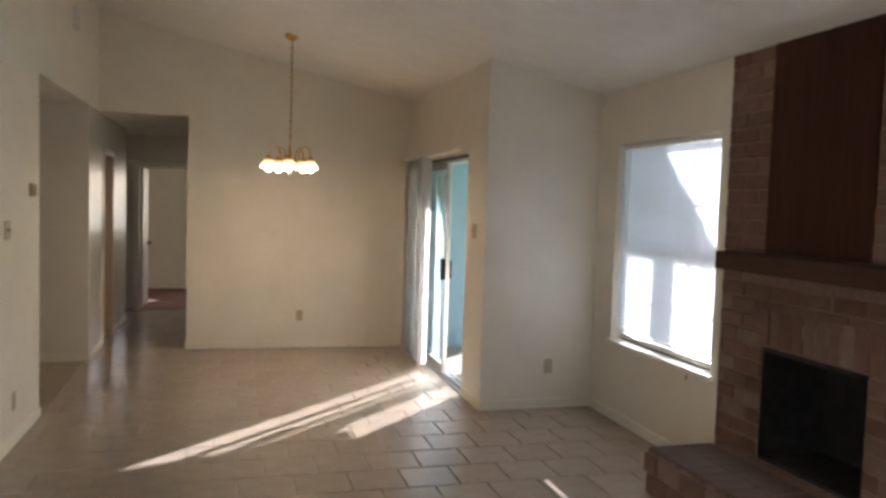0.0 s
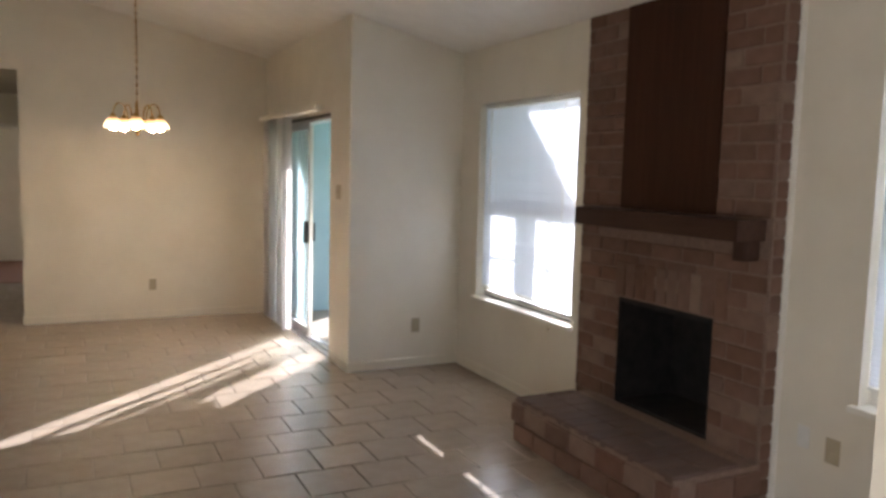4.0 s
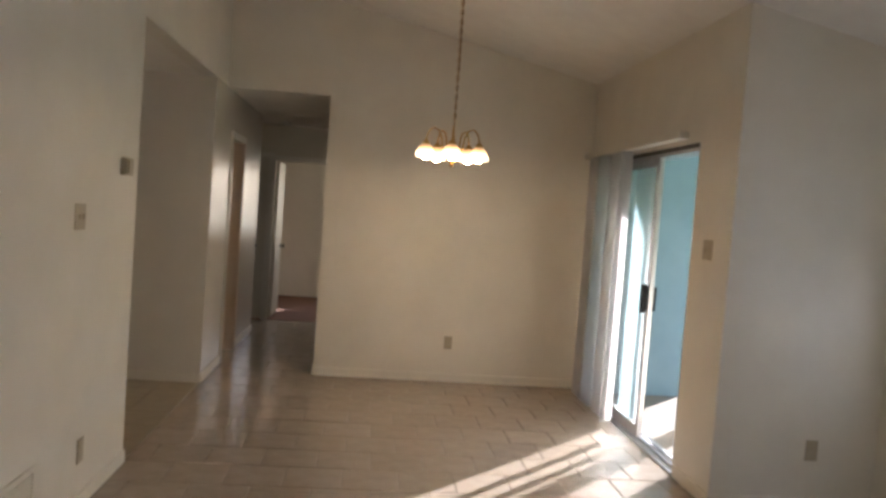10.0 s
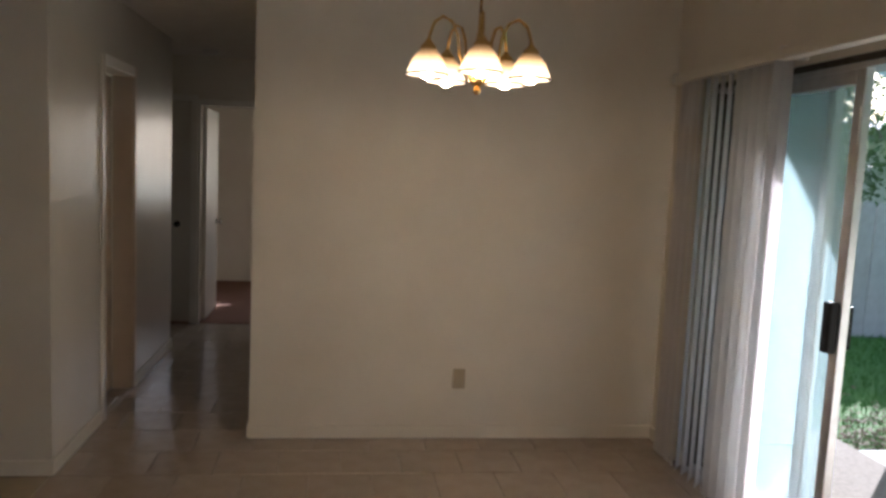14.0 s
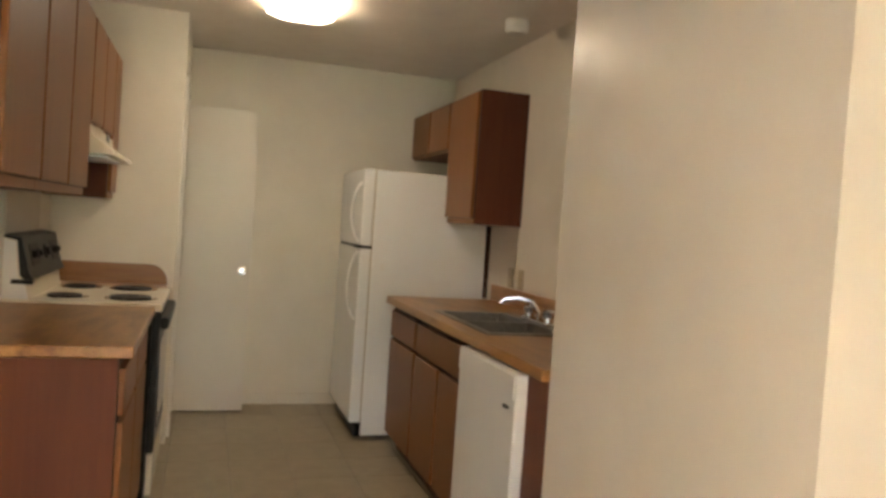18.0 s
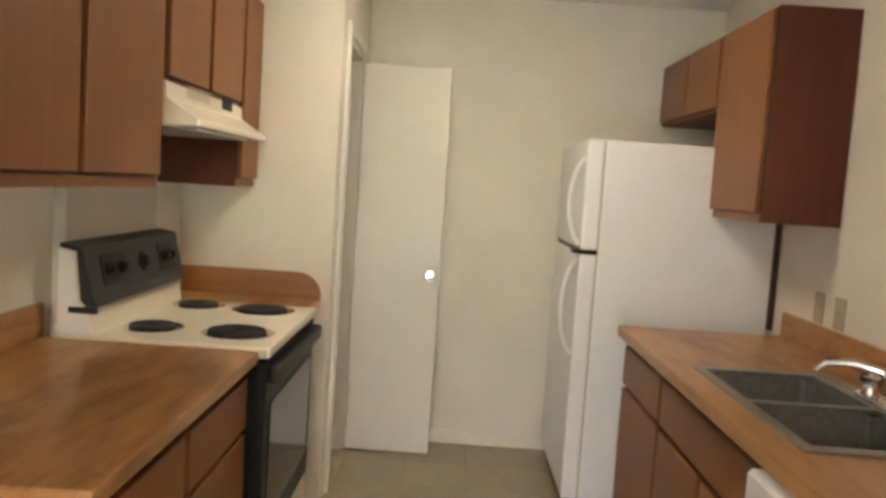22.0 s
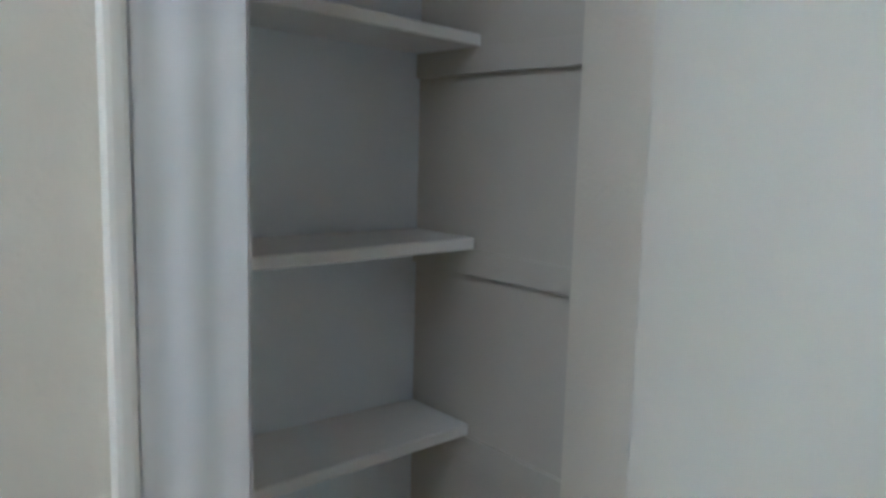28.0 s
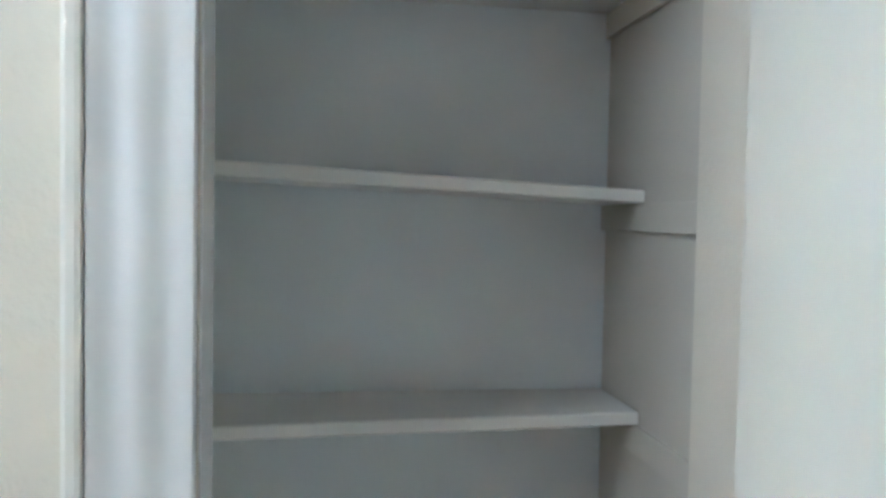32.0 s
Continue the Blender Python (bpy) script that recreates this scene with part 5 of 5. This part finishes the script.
# Added dark strip: paints the shade of the gap at the refrigerator's back.
single("wall_strip", B(-4.655, -4.64, 8.335, 8.357, 0.91, 1.36), RECESS, "dark strip that stands in for the shaded gap behind the refrigerator", "filler strip")

# ---- dishwasher ----
dw = thing("dishwasher", (-2.78, 8.0, 0), "white built-in dishwasher under the worktop", "dishwasher")
part("body", B(-3.085, -2.475, 7.73, RB, 0.1, 0.868), WHITE, dw)
part("door", B(-3.08, -2.48, 7.665, 7.73, 0.2, 0.862, bev=0.01), WHITE, dw)
part("lower_panel", B(-3.08, -2.48, 7.68, 7.73, 0.02, 0.19, bev=0.008), WHITE, dw)
part("control_strip", B(-3.07, -2.49, 7.66, 7.667, 0.77, 0.855, bev=0.002), WHITE, dw)
part("latch", B(-2.56, -2.52, 7.652, 7.662, 0.735, 0.745), BLACK, dw)
part("filler", B(-2.473, BX - 0.003, 7.705, RB, 0.0, 0.87), CABSIDE, dw)

# ---- kitchen ceiling ----
LX, LY, LW = -4.12, 7.05, 0.35
kl = thing("ceiling_light", (LX, LY, H), "lit square ceiling light with a curved frosted diffuser", "ceiling light")
part("base", B(LX - 0.14, LX + 0.14, LY - 0.14, LY + 0.14, H - 0.03, H, bev=0.004), WHITEPL, kl)
bm = bmesh.new()
n = 12
grid = [[bm.verts.new((LX + LW * (i / n - 0.5), LY + LW * (j / n - 0.5), H - 0.032 - 0.05 * (1 - (2 * i / n - 1) ** 4) * (1 - (2 * j / n - 1) ** 4))) for j in range(n + 1)] for i in range(n + 1)]
for i in range(n):
    for j in range(n):
        bm.faces.new((grid[i][j], grid[i + 1][j], grid[i + 1][j + 1], grid[i][j + 1]))
part("diffuser", bm, DIFFUSER, kl, "glowing frosted glass diffuser", True)
sm = thing("smoke_detector", (-3.85, 8.12, H), "white round smoke detector on the kitchen ceiling", "smoke detector")
part("case", lathe(bmesh.new(), (-3.85, 8.12, H - 0.07), (0, 0, 1), [(0.0, 0), (0.05, 0.002), (0.06, 0.015), (0.062, 0.07)], 28), WHITEPL, sm, "", True)

sm = thing("smoke_detector", (-1.0, 10.75, H), "white round smoke detector on the hallway ceiling", "smoke detector")
part("case", lathe(bmesh.new(), (-1.0, 10.75, H - 0.04), (0, 0, 1), [(0.0, 0), (0.05, 0.002), (0.062, 0.012), (0.066, 0.04)], 28), WHITEPL, sm, "", True)

# ---- pantry ----
tr = thing("pantry_casing", (-5.15, PY, 0), "white painted casing and jambs round the pantry opening", "door casing", "", "structure")

def moulding(y_base, pts):
    """A moulded casing strip: an outline of (x, depth) drawn up from the floor."""
    bm = bmesh.new()
    rows_ = [[bm.verts.new((x, y_base + dep, zz)) for x, dep in pts] for zz in (0.0, 2.06)]
    for k in range(len(pts) - 1):
        bm.faces.new((rows_[0][k], rows_[0][k + 1], rows_[1][k + 1], rows_[1][k]))
    bm.faces.new(rows_[1]), bm.faces.new(rows_[0][::-1])
    bm.faces.new((rows_[0][-1], rows_[0][0], rows_[1][0], rows_[1][-1]))
    return bm


outline = [(PX0 + 0.086, 0.001), (PX0 + 0.086, 0.011)]
for k in range(29):
    u = k / 28
    outline.append((PX0 + 0.084 - 0.08 * u, 0.0125 + 0.0022 * math.cos(2 * math.pi * 2.0 * u) * (1 - 0.3 * u) - 0.0035 * u))
outline += [(PX0 + 0.002, 0.006), (PX0 + 0.002, 0.001)]
part("casing_near", B(PX0 + 0.0855, PX0 + 0.102, PY + 0.001, PY + 0.019, 0, 2.09, bev=0.005), TRIM, tr, "rounded outer edge of the casing")
part("casing_moulding", moulding(PY, outline), GLOSSTRIM, tr, "glossy white moulded casing", True)
part("jamb_near", B(PX0 - 0.002, PX0 + 0.0, PY - 0.055, PY + 0.004, 0, 2.03), GLOSSTRIM, tr)
part("jamb_far", B(PX1, PX1 + 0.004, PY - 0.1, PY + 0.002, 0, 2.03), WALL, tr)
part("casing_far", B(PX1 - 0.06, PX1 - 0.02, PY + 0.001, PY + 0.012, 0, 2.06, bev=0.004), TRIM, tr)
part("casing_head", B(PX1 - 0.06, PX0 + 0.102, PY + 0.001, PY + 0.014, 2.06, 2.11, bev=0.004), TRIM, tr)
stp = part("strike_plate", B(PX0 - 0.0045, PX0 - 0.0021, PY - 0.04, PY - 0.012, 0.92, 0.99, bev=0.001), BRASS, tr, "brass strike plate")
pd = thing("door_1", (-5.385, 6.49, 0), "white painted slab door standing open against the kitchen end wall", "door", "", "structure")
sl = part("slab", B(-5.40, -5.365, 6.488, 6.935, 0.012, 2.02, bev=0.003), DOORP, pd)
part("door_handle", lathe(bmesh.new(), (-5.365, 6.885, 0.955), (1, 0, 0), [(0.03, 0), (0.03, 0.006), (0.012, 0.01), (0.011, 0.03), (0.024, 0.036), (0.028, 0.05), (0.022, 0.062), (0.0, 0.064)], 22), CHROME, sl, "round chrome knob", True)
for k, z in enumerate((1.90, 1.612, 1.314, 1.021, 0.72, 0.42)):
    sh = thing("pantry_shelf", (-5.1, 6.07, z), "white painted wooden pantry shelf on side cleats", "shelf", "pantry shelves")
    bm = bmesh.new()
    v = [bm.verts.new(p) for zz in (z - 0.018, z) for p in ((-5.418, 6.002, zz), (SX - T - 0.002, 6.002, zz), (SX - T - 0.002, 6.185, zz), (-5.418, 6.15, zz))]
    for q in ((3, 2, 1, 0), (4, 5, 6, 7), (0, 1, 5, 4), (1, 2, 6, 5), (2, 3, 7, 6), (3, 0, 4, 7)):
        bm.faces.new([v[i] for i in q])
    bmesh.ops.bevel(bm, geom=bm.edges[:], offset=0.002, segments=1, affect="EDGES")
    if k == 1:
        for w in bm.verts:
            w.co.z += 0.024 * (w.co.x + 5.418) / 0.62
    part("board", bm, SHELFP, sh)
    # This cleat takes the shaded side tone, the opposite one plain wall paint.
    part("cleat", B(-5.419, -5.411, 6.002, 6.375, z - 0.056, z - 0.0185, bev=0.001), PANTRYSHADE, sh)
    part("cleat", B(SX - T - 0.01, SX - T - 0.002, 6.002, 6.375, z - 0.056, z - 0.0185, bev=0.001), WALL, sh)

# ---- hallway doors ----
KNOB = [(0.028, 0), (0.028, 0.005), (0.011, 0.01), (0.01, 0.026), (0.025, 0.034), (0.024, 0.05), (0.0, 0.056)]
dd = thing("door_2", (XL, 8.86, 0), "closet door set back in the hallway wall, tan for the warm light", "door", "hallway doors", "structure")
part("casing", B(XL, XL + 0.014, D1[0] - 0.06, D1[0], 0, 2.09, bev=0.004), GLOSS_WALL, dd)
# Far casing, jamb and slab have the warm light put into their tan.
part("casing", B(XL, XL + 0.014, D1[1], D1[1] + 0.06, 0, 2.09, bev=0.004), WARMTAN, dd)
part("casing", B(XL, XL + 0.016, D1[0], D1[1], 2.03, 2.09, bev=0.004), TRIM, dd)
part("jamb", B(XL - T, XL + 0.002, D1[1] - 0.012, D1[1], 0, 2.03), WARMTAN, dd, "jamb, tan for the warm light on it")
s = part("slab", B(XL - T - 0.035, XL - T, D1[0] - 0.02, D1[1] - 0.024, 0.012, 2.02, bev=0.002), WARMTAN, dd, "slab, tan for the warm light on it")
dd = thing("door_3", (-1.64, 11.2, 0), "cream painted door closed at the hallway's end", "door", "hallway doors", "structure")
part("casing", B(-1.235, -1.175, 11.186, 11.2, 0, 2.09, bev=0.004), TRIM, dd)
part("casing", B(-2.045, -1.985, 11.186, 11.2, 0, 2.09, bev=0.004), TRIM, dd)
part("casing", B(-1.985, -1.235, 11.184, 11.2, 2.03, 2.09, bev=0.004), TRIM, dd)
s = part("slab", B(-1.983, -1.237, 11.215, 11.25, 0.012, 2.028, bev=0.002), DOORP, dd)
part("door_handle", lathe(bmesh.new(), (-1.355, 11.215, 0.92), (0, -1, 0), KNOB, 18), BLACK, s, "dark knob", True)
bd = thing("door_4", (-1.15, 11.3, 0), "cream bedroom door standing open into the room", "door", "", "structure")
part("casing", B(-1.172, -1.15, 11.187, 11.2, 0, 2.06, bev=0.003), TRIM, bd)
part("casing", B(-0.45, -0.39, 11.185, 11.2, 0, 2.06, bev=0.004), TRIM, bd)
part("casing", B(-1.15, -0.45, 11.185, 11.2, 2.0, 2.06, bev=0.004), TRIM, bd)
s = part("slab", B(-1.15, -1.115, 11.31, 11.98, 0.015, 1.99, bev=0.002), DOORP, bd)
part("door_handle", lathe(bmesh.new(), (-1.115, 11.9, 0.9), (1, 0, 0), [(0.028, 0), (0.028, 0.005), (0.011, 0.01), (0.01, 0.03), (0.025, 0.036), (0.024, 0.05), (0.0, 0.056)], 18), BLACK, s, "dark knob", True)

# Unseen front door, added to go with the fill lamp in its opening.
fd = thing("door_5", (XL, -1.4, 0), "unseen white front door, added to stand open beside the fill lamp", "door", "", "structure")
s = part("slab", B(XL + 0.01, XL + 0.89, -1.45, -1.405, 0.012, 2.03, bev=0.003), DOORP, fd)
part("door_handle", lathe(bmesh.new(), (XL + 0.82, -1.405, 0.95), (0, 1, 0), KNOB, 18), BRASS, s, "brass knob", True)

# ---- floor tiles ----
TP = 0.312
TILES = {}


def tile(parent, x0, x1, y0, y1, mat, name="tile"):
    w, d = x1 - x0, y1 - y0
    key = (round(w, 3), round(d, 3), mat.name)
    if key not in TILES:
        bm = bmesh.new()
        box(bm, -w / 2, w / 2, -d / 2, d / 2, -0.008, 0)
        bmesh.ops.bevel(bm, geom=[e for e in bm.edges if all(v.co.z > -0.001 for v in e.verts)], offset=0.002, segments=1, affect="EDGES")
        me = bpy.data.meshes.new(name)
        bm.to_mesh(me)
        bm.free()
        me.materials.append(mat)
        TILES[key] = me
    return TILES[key], ((x0 + x1) / 2, (y0 + y1) / 2, random.uniform(-0.0006, 0.0004))


random.seed(31)
rest_v, rest_f = [], []
made = 0


def lay(zone, mat, pitch, gap, y_at, x_at, bond, near):
    """Tiles over a rectangle, cut at its edges; those near the walk are parts, the rest one mesh."""
    global made
    X0, X1, Y0, Y1 = zone
    r = math.floor((Y0 - y_at) / pitch)
    while y_at + r * pitch < Y1:
        ya, yb = max(Y0, y_at + r * pitch), min(Y1, y_at + (r + 1) * pitch - gap)
        shift = x_at + (bond * pitch if r % 2 else 0)
        c = math.floor((X0 - shift) / pitch)
        while shift + c * pitch < X1:
            xa, xb = max(X0, shift + c * pitch), min(X1, shift + (c + 1) * pitch - gap)
            if xb - xa > 0.02 and yb - ya > 0.02:
                me, loc = tile(floor, xa, xb, ya, yb, mat)
                if near[0] < loc[0] < near[1] and near[2] < loc[1] < near[3]:
                    ob = new("tile", me)
                    ob.parent = floor
                    ob.location = loc
                    ob.rotation_euler = (random.gauss(0, 0.0008), random.gauss(0, 0.0008), 0)
                    made += 1
                else:
                    n = len(rest_v)
                    rest_v.extend([(loc[0] + v.co.x, loc[1] + v.co.y, loc[2] + v.co.z) for v in me.vertices])
                    rest_f.extend([[n + i for i in p.vertices] for p in me.polygons])
            c += 1
        r += 1


NEAR = (-0.9, 2.95, 2.3, 8.2)
lay((XL, XW, 0.3, YJ), TILE, TP, 0.006, 3.645, 0.005, 0.5, NEAR)
lay((XL, XS, YJ, YD), TILE, TP, 0.006, 3.645, 0.005, 0.5, NEAR)
lay((HX0, HX1, YD, 11.2), TILE, TP, 0.006, 3.645, 0.005, 0.5, NEAR)
lay((AX, HX0, 10.28, 11.2), TILE, TP, 0.006, 3.645, 0.005, 0.5, NEAR)
lay((XL - T, XL, D1[0], D1[1]), TILE, TP, 0.006, 3.645, 0.005, 0.5, NEAR)
lay((XL, 1.06, YB, 0.3), TILE, TP, 0.006, 3.645, 0.005, 0.5, NEAR)
lay((XW, XR, 0.53, 2.4), TILE, TP, 0.006, 3.645, 0.005, 0.5, NEAR)
me = bpy.data.meshes.new("far_tiles")
me.from_pydata(rest_v, [], rest_f)
me.materials.append(TILE)
tagged(new("far_tiles", me), "tan ceramic floor tiles", "tile", kind="stuff")
rest_v, rest_f = [], []
lay((KX, XL, 5.8, 8.36), KTILE, 0.316, 0.004, 6.51, -5.6, 0.0, (-5.6, -4.3, 6.4, 7.7))
me = bpy.data.meshes.new("kitchen_tiles")
me.from_pydata(rest_v, [], rest_f)
me.materials.append(KTILE)
tagged(new("kitchen_tiles", me), "pale yellowish kitchen floor tiles", "tile", kind="stuff")
